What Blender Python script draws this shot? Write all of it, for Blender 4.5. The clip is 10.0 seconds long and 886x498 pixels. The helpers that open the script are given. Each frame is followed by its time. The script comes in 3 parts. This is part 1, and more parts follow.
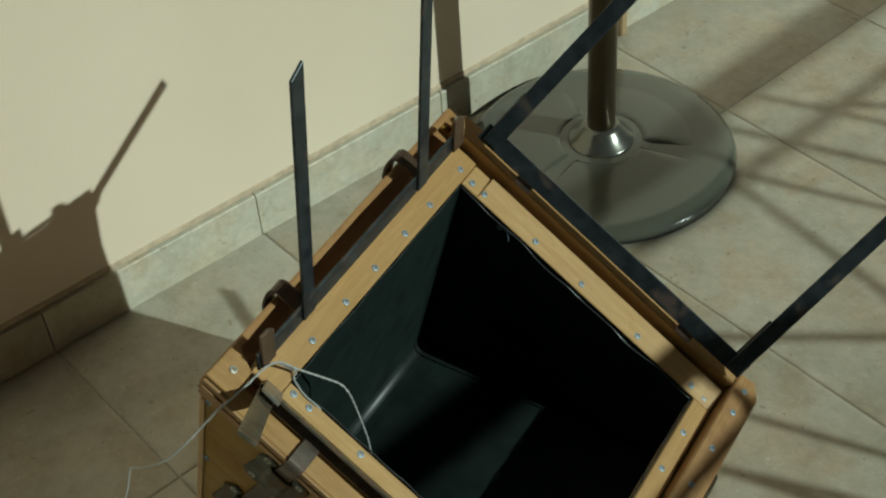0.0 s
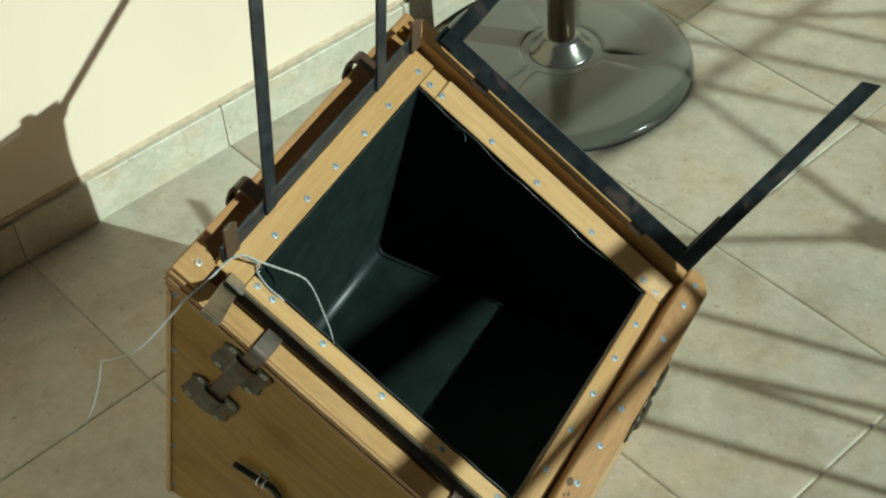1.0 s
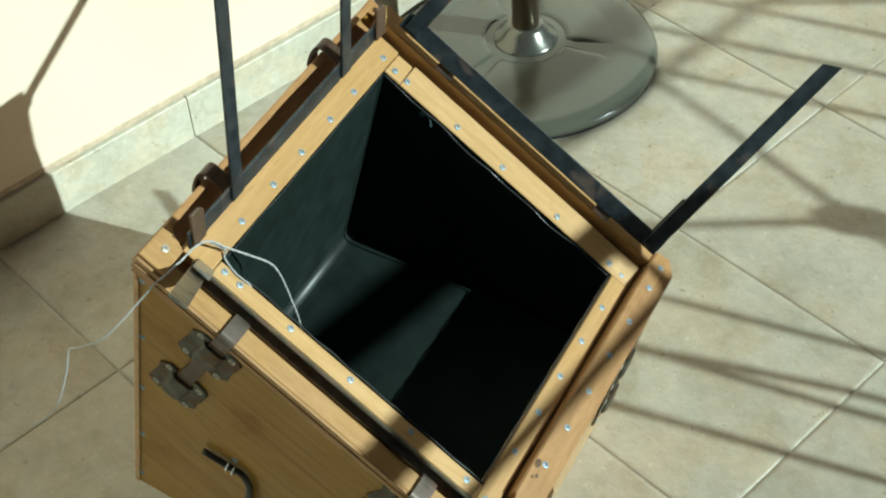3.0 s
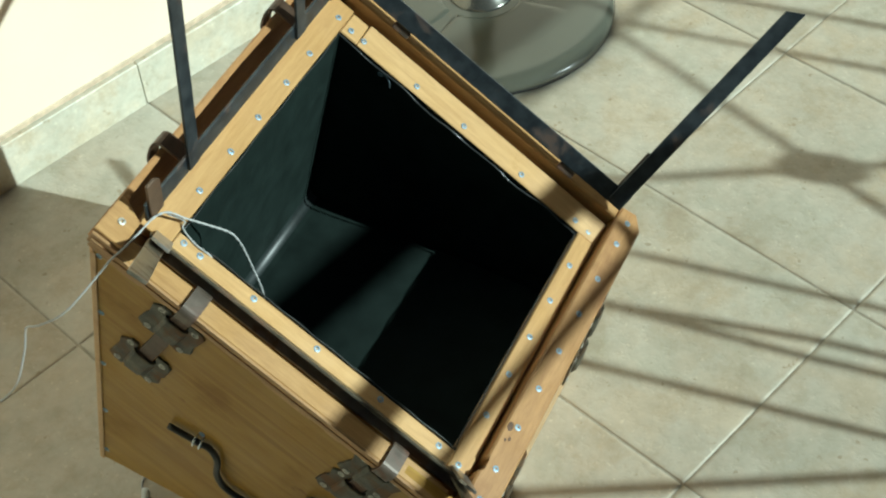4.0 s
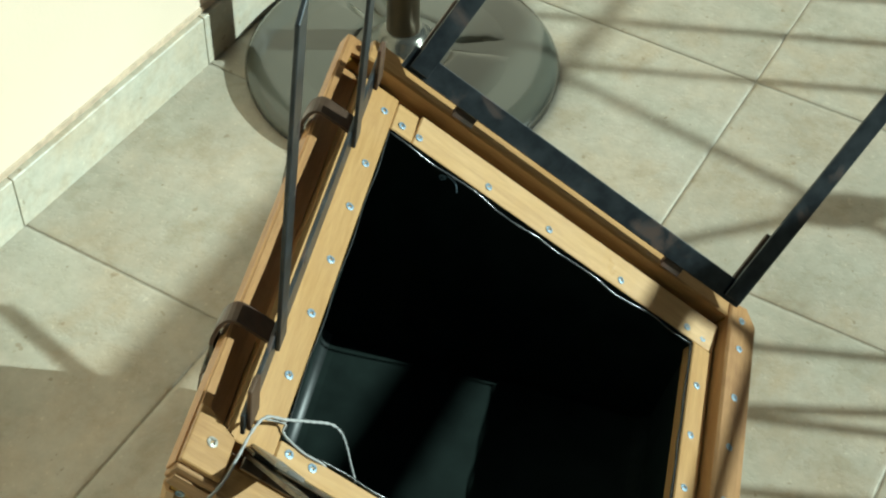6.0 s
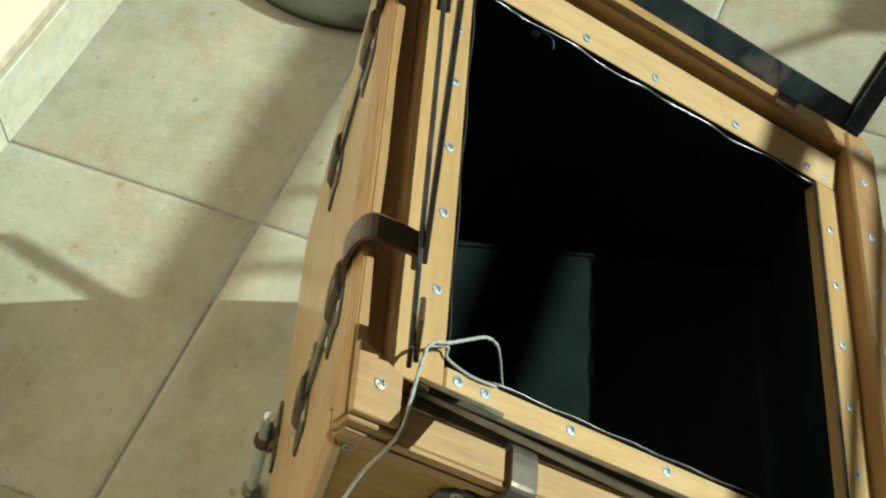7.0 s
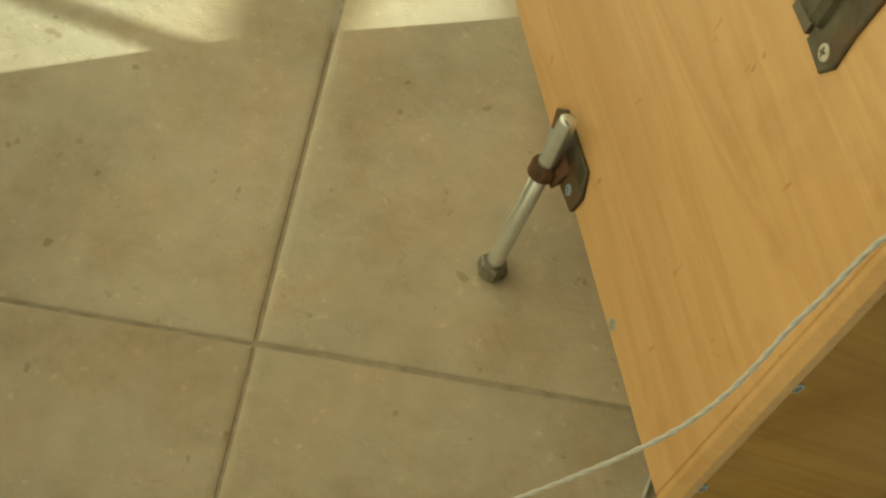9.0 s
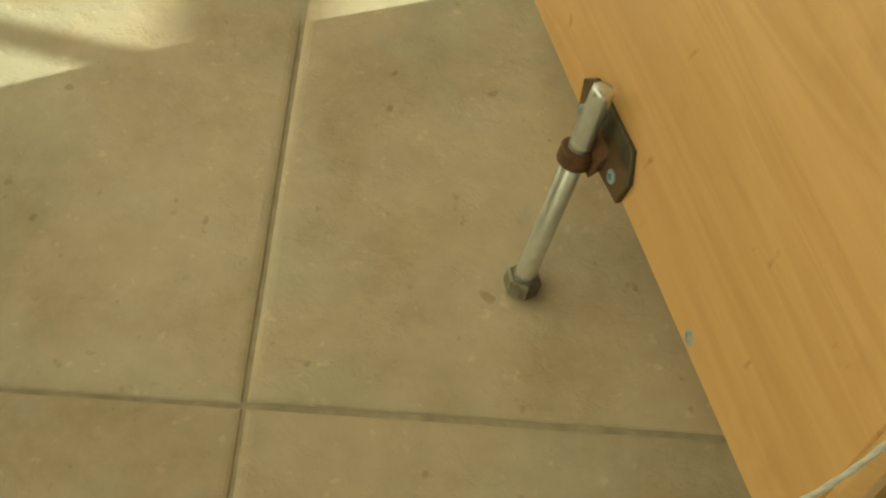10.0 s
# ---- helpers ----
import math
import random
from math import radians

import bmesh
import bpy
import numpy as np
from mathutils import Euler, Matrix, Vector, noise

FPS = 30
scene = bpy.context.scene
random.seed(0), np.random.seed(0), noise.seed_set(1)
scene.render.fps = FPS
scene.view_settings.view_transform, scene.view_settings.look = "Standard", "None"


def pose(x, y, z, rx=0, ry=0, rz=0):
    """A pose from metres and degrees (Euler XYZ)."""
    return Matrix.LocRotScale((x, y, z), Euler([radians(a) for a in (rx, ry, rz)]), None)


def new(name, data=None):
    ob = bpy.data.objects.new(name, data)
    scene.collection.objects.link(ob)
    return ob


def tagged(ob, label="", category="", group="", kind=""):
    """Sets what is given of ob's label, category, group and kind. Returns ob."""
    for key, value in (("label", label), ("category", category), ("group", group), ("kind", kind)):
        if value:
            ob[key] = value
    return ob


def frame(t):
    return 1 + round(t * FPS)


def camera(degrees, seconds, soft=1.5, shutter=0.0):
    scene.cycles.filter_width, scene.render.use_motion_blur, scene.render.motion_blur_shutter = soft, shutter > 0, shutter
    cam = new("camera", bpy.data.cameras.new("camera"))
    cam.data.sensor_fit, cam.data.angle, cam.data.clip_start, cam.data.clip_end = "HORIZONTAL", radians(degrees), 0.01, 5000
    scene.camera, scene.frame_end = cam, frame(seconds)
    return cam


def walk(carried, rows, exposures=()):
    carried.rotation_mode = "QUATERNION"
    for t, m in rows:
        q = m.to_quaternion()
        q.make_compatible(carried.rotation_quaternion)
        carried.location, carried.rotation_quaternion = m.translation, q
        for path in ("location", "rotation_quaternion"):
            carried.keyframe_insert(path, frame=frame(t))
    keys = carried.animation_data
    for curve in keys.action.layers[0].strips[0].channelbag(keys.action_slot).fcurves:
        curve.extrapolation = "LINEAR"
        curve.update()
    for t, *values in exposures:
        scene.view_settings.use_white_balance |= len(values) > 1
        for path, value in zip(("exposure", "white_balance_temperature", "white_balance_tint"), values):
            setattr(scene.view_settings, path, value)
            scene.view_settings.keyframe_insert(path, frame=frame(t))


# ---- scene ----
cam = camera(33.330, 10.0, soft=2.2)
ROWS = [
    (0, -0.4305, -1.1028, 1.4245, 46.326, 3.403, -41.384),
    (0.5, -0.4427, -1.1240, 1.4314, 45.617, 3.104, -41.943),
    (1, -0.4570, -1.1578, 1.4302, 43.736, 3.123, -42.452),
    (1.5, -0.4648, -1.1951, 1.4208, 40.781, 3.773, -42.755),
    (1.7, -0.4719, -1.1931, 1.4129, 39.272, 3.601, -43.084),
    (2, -0.4761, -1.1954, 1.4124, 37.566, 3.532, -43.210),
    (2.5, -0.4699, -1.1774, 1.4183, 42.052, 2.925, -43.438),
    (2.7, -0.4677, -1.1689, 1.4272, 43.463, 2.562, -43.579),
    (3.8, -0.4551, -1.1655, 1.4235, 42.521, 2.918, -45.376),
    (4, -0.4531, -1.1449, 1.4110, 41.686, 2.693, -46.250),
    (4.5, -0.4769, -1.0432, 1.3787, 41.631, -0.417, -49.084),
    (5, -0.4997, -0.9291, 1.3406, 42.423, -3.158, -52.609),
    (5.2, -0.5047, -0.8881, 1.3164, 44.705, -3.353, -54.683),
    (6.3, -0.4026, -0.6085, 1.2080, 39.370, -0.665, -61.537),
    (6.5, -0.3927, -0.5799, 1.1915, 37.183, 0.115, -62.717),
    (7, -0.4010, -0.4853, 1.1407, 36.127, -0.021, -68.122),
    (7.5, -0.4554, -0.3035, 1.0671, 35.138, -4.414, -77.888),
    (7.8, -0.4616, -0.2147, 1.0056, 34.132, -6.493, -82.982),
    (8, -0.4630, -0.1869, 0.9383, 34.725, -7.639, -82.524),
    (8.5, -0.4340, -0.1417, 0.8046, 33.958, -5.939, -81.718),
    (9, -0.4224, -0.0911, 0.6825, 36.129, -5.839, -82.027),
    (9.5, -0.3740, -0.0887, 0.6225, 36.489, -3.640, -83.344),
    (10, -0.3352, -0.0779, 0.5605, 37.271, -2.682, -87.068),
]
walk(cam, [(t, pose(*row)) for t, *row in ROWS],
     [(0.0, -1.04, 5650, -12), (0.5, -0.89, 5650, -12), (1.0, -0.29, 5550, -11), (2.0, -0.02, 5500, -11), (2.5, 0.06, 5400, -10), (5.2, 0.06, 5350, -10), (6.5, -0.10, 5500, -13), (7.0, -0.04, 5700, -15), (7.5, 0.06, 6300, -16), (8.0, 0.08, 6900, -15), (8.5, 0.05, 7150, -14), (9.0, 0.17, 7350, -14), (10.0, 0.17, 7500, -14)])

# ---------------------------------------------------------------- light
SUN = Vector((-0.455, 1.0, -0.572)).normalized()          # the way the sunlight goes
world = bpy.data.worlds.new("sky")
world.use_nodes = True
scene.world = world
wn = world.node_tree.nodes
sky = wn.new("ShaderNodeTexSky")
sky.sky_type = "NISHITA"
sky.sun_disc = False
sky.sun_elevation = math.asin(-SUN.z)
sky.sun_rotation = math.atan2(-SUN.x, -SUN.y)
world.node_tree.links.new(sky.outputs[0], wn["Background"].inputs[0])
wn["Background"].inputs[1].default_value = 0.0045
sun = new("sun", bpy.data.lights.new("sun", "SUN"))
sun.data.energy, sun.data.angle, sun.data.color = 5.0, radians(0.55), (1.0, 0.97, 0.87)
sun.rotation_euler = SUN.to_track_quat("-Z", "Y").to_euler()


# ---------------------------------------------------------------- materials
def material(name, rough=0.5, metal=0.0, coat=0.0, spec=0.5):
    m = bpy.data.materials.new(name)
    m.use_nodes = True
    b = m.node_tree.nodes["Principled BSDF"]
    b.inputs["Roughness"].default_value = rough
    b.inputs["Metallic"].default_value = metal
    b.inputs["Coat Weight"].default_value = coat
    b.inputs["Specular IOR Level"].default_value = spec
    return m, m.node_tree.nodes, m.node_tree.links, b


def coords(nodes, links, scale, turn=(0, 0, 0)):
    tc, mp = nodes.new("ShaderNodeTexCoord"), nodes.new("ShaderNodeMapping")
    mp.inputs["Scale"].default_value = scale
    mp.inputs["Rotation"].default_value = [radians(a) for a in turn]
    links.new(tc.outputs["Object"], mp.inputs[0])
    return mp.outputs[0]


def noise_tex(nodes, links, vector, scale, detail=4.0, rough=0.55, distortion=0.0):
    n = nodes.new("ShaderNodeTexNoise")
    n.inputs["Scale"].default_value, n.inputs["Detail"].default_value = scale, detail
    n.inputs["Roughness"].default_value, n.inputs["Distortion"].default_value = rough, distortion
    links.new(vector, n.inputs["Vector"])
    return n.outputs["Fac"]


def ramp(nodes, links, fac, *stops):
    r = nodes.new("ShaderNodeValToRGB")
    e = r.color_ramp.elements
    while len(e) < len(stops):
        e.new(0.5)
    for i, (p, c) in enumerate(stops):
        e[i].position, e[i].color = p, (*c, 1)
    links.new(fac, r.inputs[0])
    return r.outputs[0]


def mix(nodes, links, fac, a, b, mode="MIX"):
    n = nodes.new("ShaderNodeMix")
    n.data_type, n.blend_type = "RGBA", mode
    for sock, v in ((n.inputs[0], fac), (n.inputs[6], a), (n.inputs[7], b)):
        if hasattr(v, "is_linked"):
            links.new(v, sock)
        else:
            sock.default_value = v if isinstance(v, float) else (*v, 1)
    return n.outputs[2]


def bump(nodes, links, height, b, strength, distance):
    n = nodes.new("ShaderNodeBump")
    n.inputs["Strength"].default_value, n.inputs["Distance"].default_value = strength, distance
    links.new(height, n.inputs["Height"])
    links.new(n.outputs[0], b.inputs["Normal"])


def wood(name, stretch, dark, light, turn=(0, 0, 0), rough=0.42, stains=0.25, marks=0.0, broad=0.0, fine_mix=0.4, coat=0.22):
    """Varnished wood; stretch: the texture's scale along x, y, z, small along the grain."""
    m, n, l, b = material(name, rough, coat=coat, spec=0.5 if coat > 0.1 else 0.3)
    v = coords(n, l, stretch, turn)
    grain = noise_tex(n, l, v, 6.0, 6.0, 0.62, 0.6)
    fine = noise_tex(n, l, v, 38.0, 3.0, 0.6)
    blot = noise_tex(n, l, coords(n, l, (1, 1, 1)), 14.0, 4.0)
    base = ramp(n, l, grain, (0.28, dark), (0.5, [0.5 * (p + q) for p, q in zip(dark, light)]), (0.72, light))
    fine_c = ramp(n, l, fine, (0.35, (0.72, 0.66, 0.6)), (0.6, (1, 1, 1)))
    c = mix(n, l, fine_mix, base, fine_c, "MULTIPLY")
    if broad:
        wave = noise_tex(n, l, v, 1.6, 2.0, 0.5, 1.6)
        c = mix(n, l, broad, c, ramp(n, l, wave, (0.36, (0.80, 0.72, 0.62)), (0.47, (1, 1, 1)), (0.53, (0.86, 0.80, 0.72)), (0.64, (1.05, 1.05, 1.05))), "MULTIPLY")
    stain = ramp(n, l, blot, (0.30, (0.55, 0.42, 0.3)), (0.42, (1, 1, 1)))
    c = mix(n, l, stains, c, stain, "MULTIPLY")
    if marks:
        spot = noise_tex(n, l, coords(n, l, (38, 70, 38)), 1.0, 3.0, 0.6)
        c = mix(n, l, marks, c, ramp(n, l, spot, (0.235, (0.60, 0.43, 0.27)), (0.315, (1, 1, 1))), "MULTIPLY")
    l.new(c, b.inputs["Base Color"])
    r = ramp(n, l, blot, (0.3, (rough + 0.15,) * 3), (0.7, (rough - 0.08,) * 3))
    l.new(r, b.inputs["Roughness"])
    bump(n, l, fine, b, 0.25, 0.0006)
    return m


def steel(name, dark, light, rust, amount, rough=0.42, metal=0.6, scale=60.0):
    m, n, l, b = material(name, rough, metal)
    v = coords(n, l, (1, 1, 1))
    k = noise_tex(n, l, v, scale, 5.0)
    big = noise_tex(n, l, v, scale * 0.35, 4.0, 0.6, 0.8)
    c = ramp(n, l, k, (0.35, dark), (0.7, light))
    fac = ramp(n, l, big, (0.62 - amount, (0, 0, 0)), (0.74 - amount * 0.8, (1, 1, 1)))
    c = mix(n, l, fac, c, rust)
    l.new(c, b.inputs["Base Color"])
    l.new(ramp(n, l, fac, (0.0, (rough,) * 3), (1.0, (0.75,) * 3)), b.inputs["Roughness"])
    l.new(ramp(n, l, fac, (0.0, (metal,) * 3), (1.0, (0.1,) * 3)), b.inputs["Metallic"])
    bump(n, l, k, b, 0.2, 0.0006)
    return m


WOOD_Y = wood("rim_wood_y", (30, 2.5, 30), (0.45, 0.255, 0.088), (0.59, 0.365, 0.144), fine_mix=0.25)
# rims along x: base colour raised for the sun's glint on the varnish
WOOD_X = wood("rim_wood_x_glint", (2.5, 30, 30), (0.50, 0.300, 0.115), (0.66, 0.43, 0.190), rough=0.34, fine_mix=0.25)
BOARD_Y = wood("board_wood_y", (26, 2.5, 26), (0.33, 0.172, 0.060), (0.47, 0.262, 0.098), stains=0.5)
BOARD_X = wood("board_wood_x", (2.5, 26, 26), (0.37, 0.205, 0.070), (0.53, 0.32, 0.12), stains=0.4)
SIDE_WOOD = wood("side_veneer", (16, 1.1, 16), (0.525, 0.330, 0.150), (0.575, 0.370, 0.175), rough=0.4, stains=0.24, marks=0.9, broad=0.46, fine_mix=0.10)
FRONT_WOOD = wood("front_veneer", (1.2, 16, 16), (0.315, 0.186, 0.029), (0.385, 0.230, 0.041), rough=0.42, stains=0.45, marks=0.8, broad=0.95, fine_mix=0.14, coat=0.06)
RED_PLY = wood("red_ply_edge", (90, 2.0, 90), (0.30, 0.125, 0.035), (0.60, 0.36, 0.14), rough=0.6, stains=0.35)
PLY_X = wood("ply_edge_x", (2.0, 60, 110), (0.26, 0.135, 0.050), (0.52, 0.32, 0.14), rough=0.62, stains=0.4)
PALE_PLY = wood("pale_ply", (4, 4, 4), (0.40, 0.235, 0.085), (0.52, 0.32, 0.13), rough=0.6, stains=0.3)
STRIP = steel("blued_steel_strip", (0.028, 0.034, 0.040), (0.065, 0.075, 0.082), (0.085, 0.058, 0.046), 0.04, 0.36, 0.45)
LUG = steel("bare_steel", (0.10, 0.088, 0.062), (0.175, 0.155, 0.115), (0.13, 0.075, 0.04), 0.08, 0.34, 0.5)
RUST_TAB = steel("rust_tab", (0.085, 0.054, 0.034), (0.14, 0.088, 0.054), (0.10, 0.045, 0.022), 0.1, 0.5, 0.25)
GREY = steel("grey_steel", (0.25, 0.235, 0.205), (0.38, 0.365, 0.335), (0.20, 0.125, 0.07), 0.06, 0.32, 0.55)
RUSTY = steel("rusty_plate", (0.032, 0.030, 0.020), (0.110, 0.104, 0.074), (0.125, 0.064, 0.024), 0.145, 0.42, 0.3, 75.0)
OLIVE = steel("olive_strap", (0.10, 0.092, 0.068), (0.165, 0.152, 0.118), (0.11, 0.065, 0.04), 0.06, 0.40, 0.35)
# rusty brown, which also darkens the front straps' shaded legs
HOOK = steel("rust_and_shade_strap", (0.060, 0.036, 0.022), (0.105, 0.066, 0.042), (0.085, 0.038, 0.018), 0.12, 0.38, 0.3)
STRAP = steel("brown_strap", (0.085, 0.066, 0.050), (0.15, 0.12, 0.095), (0.12, 0.06, 0.038), 0.12, 0.42, 0.3)
# the blue here is the sky's reflection put into the zinc's colour
SKY_ZINC = steel("zinc", (0.24, 0.33, 0.42), (0.38, 0.49, 0.58), (0.25, 0.26, 0.26), -0.1, 0.5, 0.5, 200.0)
PALE_ZINC = steel("pale_zinc", (0.40, 0.39, 0.34), (0.58, 0.56, 0.50), (0.22, 0.16, 0.10), -0.02, 0.5, 0.45, 160.0)
BRIGHT = steel("bright_zinc", (0.64, 0.69, 0.72), (0.80, 0.84, 0.86), (0.4, 0.38, 0.33), -0.2, 0.26, 0.80, 200.0)
HEAD = steel("dull_bolt_head", (0.20, 0.20, 0.17), (0.34, 0.34, 0.30), (0.16, 0.12, 0.08), 0.05, 0.45, 0.6, 120.0)
DARK_ROD = steel("dark_rod", (0.018, 0.018, 0.016), (0.045, 0.045, 0.04), (0.06, 0.035, 0.02), 0.05, 0.4, 0.4)
RAIL_IRON = steel("rail_iron", (0.03, 0.03, 0.03), (0.06, 0.06, 0.06), (0.08, 0.05, 0.04), 0.03, 0.5, 0.4)


def plain(name, colour, rough, scale=40.0, vary=0.12, metal=0.0, relief=0.0, coat=0.0, spec=0.5):
    m, n, l, b = material(name, rough, metal, coat, spec)
    k = noise_tex(n, l, coords(n, l, (1, 1, 1)), scale, 5.0)
    c = ramp(n, l, k, (0.3, [x * (1 - vary) for x in colour]), (0.7, [min(1, x * (1 + vary)) for x in colour]))
    l.new(c, b.inputs["Base Color"])
    if relief:
        bump(n, l, k, b, 0.3, relief)
    return m


BLACK = plain("black_liner_paint", (0.0140, 0.0208, 0.0184), 0.6, 30.0, 0.25, relief=0.0004, spec=0.06)
# lighter, glossier black that puts the highlight into the liner's crease
CREASE = plain("black_crease_highlight", (0.019, 0.026, 0.025), 0.42, 80.0, 0.3, relief=0.0002, spec=0.5)
CORD = plain("white_cord", (0.44, 0.44, 0.43), 0.7, 300.0, 0.1)
YELLOW = plain("yellow_plastic", (0.75, 0.46, 0.03), 0.4)
CLEAR = plain("pale_plastic", (0.6, 0.62, 0.6), 0.35)
BRASS = plain("pin_metal", (0.5, 0.42, 0.25), 0.3, metal=0.9)
STAND = plain("taupe_enamel", (0.098, 0.100, 0.079), 0.17, 6.0, 0.05, coat=0.4)
COLLAR = plain("collar_metal", (0.20, 0.197, 0.172), 0.24, 50.0, 0.06, metal=0.75)
POLE = plain("bronze_tube", (0.20, 0.155, 0.095), 0.28, 8.0, 0.08, metal=0.7)
RING_RUST = plain("brown_rust", (0.105, 0.052, 0.026), 0.7, 120.0, 0.4)
RUBBER = plain("black_rubber", (0.02, 0.02, 0.02), 0.6)
GROUT = plain("grout", (0.37, 0.335, 0.265), 0.85, 90.0, 0.2, relief=0.0008)
EARTH = plain("dry_ground", (0.16, 0.15, 0.09), 0.9, 1.5, 0.3)
TRIM_WOOD = wood("trim_wood", (20, 20, 3), (0.36, 0.25, 0.13), (0.47, 0.34, 0.19))


def wall_paint():
    m, n, l, b = material("cream_wall_paint", 0.75)
    v = coords(n, l, (1, 1, 1))
    k, f = noise_tex(n, l, v, 2.2, 4.0), noise_tex(n, l, v, 160.0, 3.0)
    l.new(ramp(n, l, k, (0.3, (0.78, 0.66, 0.51)), (0.7, (0.84, 0.72, 0.57))), b.inputs["Base Color"])
    bump(n, l, f, b, 0.18, 0.001)
    return m


def stone(name, low, mid, high, scale, rough, relief, random_tint):
    m, n, l, b = material(name, rough)
    v = coords(n, l, (1, 1, 1))
    info = n.new("ShaderNodeObjectInfo")
    add = n.new("ShaderNodeVectorMath")
    add.operation = "ADD"
    sc = n.new("ShaderNodeVectorMath")
    sc.operation = "SCALE"
    comb = n.new("ShaderNodeCombineXYZ")
    for i in range(3):
        l.new(info.outputs["Random"], comb.inputs[i])
    l.new(comb.outputs[0], sc.inputs[0])
    sc.inputs["Scale"].default_value = 37.0
    l.new(v, add.inputs[0])
    l.new(sc.outputs[0], add.inputs[1])
    w = add.outputs[0]
    big = noise_tex(n, l, w, scale, 6.0, 0.62, 0.15)
    fine = noise_tex(n, l, w, scale * 9, 4.0, 0.65)
    speck = noise_tex(n, l, w, 75.0, 2.0, 0.5)
    stain = noise_tex(n, l, w, scale * 2.6, 6.0, 0.72, 0.2)
    c = ramp(n, l, big, (0.28, low), (0.5, mid), (0.74, high))
    c = mix(n, l, 0.5, c, ramp(n, l, fine, (0.3, (0.78, 0.76, 0.72)), (0.65, (1.05, 1.05, 1.05))), "MULTIPLY")
    c = mix(n, l, 0.6, c, ramp(n, l, speck, (0.235, (0.55, 0.46, 0.35)), (0.290, (1, 1, 1))), "MULTIPLY")
    c = mix(n, l, 0.62, c, ramp(n, l, stain, (0.34, (0.80, 0.72, 0.60)), (0.50, (1, 1, 1)), (0.70, (1.06, 1.05, 1.03))), "MULTIPLY")
    hue = noise_tex(n, l, w, scale * 1.7, 5.0, 0.65, 0.2)
    chip = noise_tex(n, l, w, 48.0, 3.0, 0.6)
    fleck = noise_tex(n, l, w, 130.0, 2.0, 0.5)
    c = mix(n, l, 0.8, c, ramp(n, l, hue, (0.38, (1.04, 0.985, 0.92)), (0.50, (1, 1, 1)), (0.62, (0.93, 0.97, 0.98))), "MULTIPLY")
    c = mix(n, l, 0.6, c, ramp(n, l, chip, (0.262, (0.62, 0.52, 0.40)), (0.315, (1, 1, 1))), "MULTIPLY")
    c = mix(n, l, 0.5, c, ramp(n, l, fleck, (0.66, (1, 1, 1)), (0.74, (1.35, 1.36, 1.36))), "MULTIPLY")
    tint = ramp(n, l, info.outputs["Random"], (0.0, (1 - random_tint,) * 3), (1.0, (1 + random_tint,) * 3))
    c = mix(n, l, 1.0, c, tint, "MULTIPLY")
    l.new(c, b.inputs["Base Color"])
    l.new(ramp(n, l, fine, (0.3, (rough + 0.12,) * 3), (0.7, (rough - 0.08,) * 3)), b.inputs["Roughness"])
    lay = n.new("ShaderNodeMapping")
    lay.inputs["Scale"].default_value = (1.0, 0.85, 1.0)
    l.new(w, lay.inputs[0])
    pits = noise_tex(n, l, lay.outputs[0], 62.0, 4.0, 0.65, 0.15)
    mixh = mix(n, l, 0.5, mix(n, l, 0.45, big, fine), ramp(n, l, pits, (0.30, (0, 0, 0)), (0.48, (0.75, 0.75, 0.75)), (0.72, (1, 1, 1))))
    bump(n, l, mixh, b, 0.5, relief)
    return m


TILE = stone("beige_floor_tile", (0.42, 0.375, 0.290), (0.505, 0.46, 0.370), (0.58, 0.535, 0.445), 5.0, 0.5, 0.0021, 0.04)
SKIRT = stone("marbled_skirting_tile", (0.46, 0.43, 0.34), (0.56, 0.53, 0.43), (0.64, 0.61, 0.51), 9.0, 0.42, 0.001, 0.03)
WALL = wall_paint()


# ---------------------------------------------------------------- mesh helpers
def part(name, bm, mat, parent=None, label="", smooth=False):
    me = bpy.data.meshes.new(name)
    bmesh.ops.recalc_face_normals(bm, faces=bm.faces)
    bm.to_mesh(me)
    bm.free()
    me.materials.append(mat)
    if smooth:
        me.polygons.foreach_set("use_smooth", [True] * len(me.polygons))
    ob = new(name, me)
    if parent:
        ob.parent = parent
    if label:
        tagged(ob, label)
    return ob


def same_part(name, me, parent, m):
    ob = new(name, me)
    ob.parent = parent
    ob.matrix_local = m
    return ob


def slab(bm, o, a, b, c):
    """A block from the corner o along the edges a, b, c."""
    o, a, b, c = Vector(o), Vector(a), Vector(b), Vector(c)
    v = [bm.verts.new(o + i * a + j * b + k * c) for i in (0, 1) for j in (0, 1) for k in (0, 1)]
    for q in ((0, 1, 3, 2), (4, 6, 7, 5), (0, 4, 5, 1), (2, 3, 7, 6), (0, 2, 6, 4), (1, 5, 7, 3)):
        bm.faces.new([v[i] for i in q])


def soften(bm, w, segments=1):
    bmesh.ops.bevel(bm, geom=list(bm.edges), offset=w, segments=segments, affect="EDGES", clamp_overlap=True)


def block(lo, hi, w=0.001):
    bm = bmesh.new()
    slab(bm, lo, (hi[0] - lo[0], 0, 0), (0, hi[1] - lo[1], 0), (0, 0, hi[2] - lo[2]))
    if w:
        soften(bm, w)
    return bm


def beam(o, a, b, c, w=0.0008):
    bm = bmesh.new()
    slab(bm, o, a, b, c)
    if w:
        soften(bm, w)
    return bm


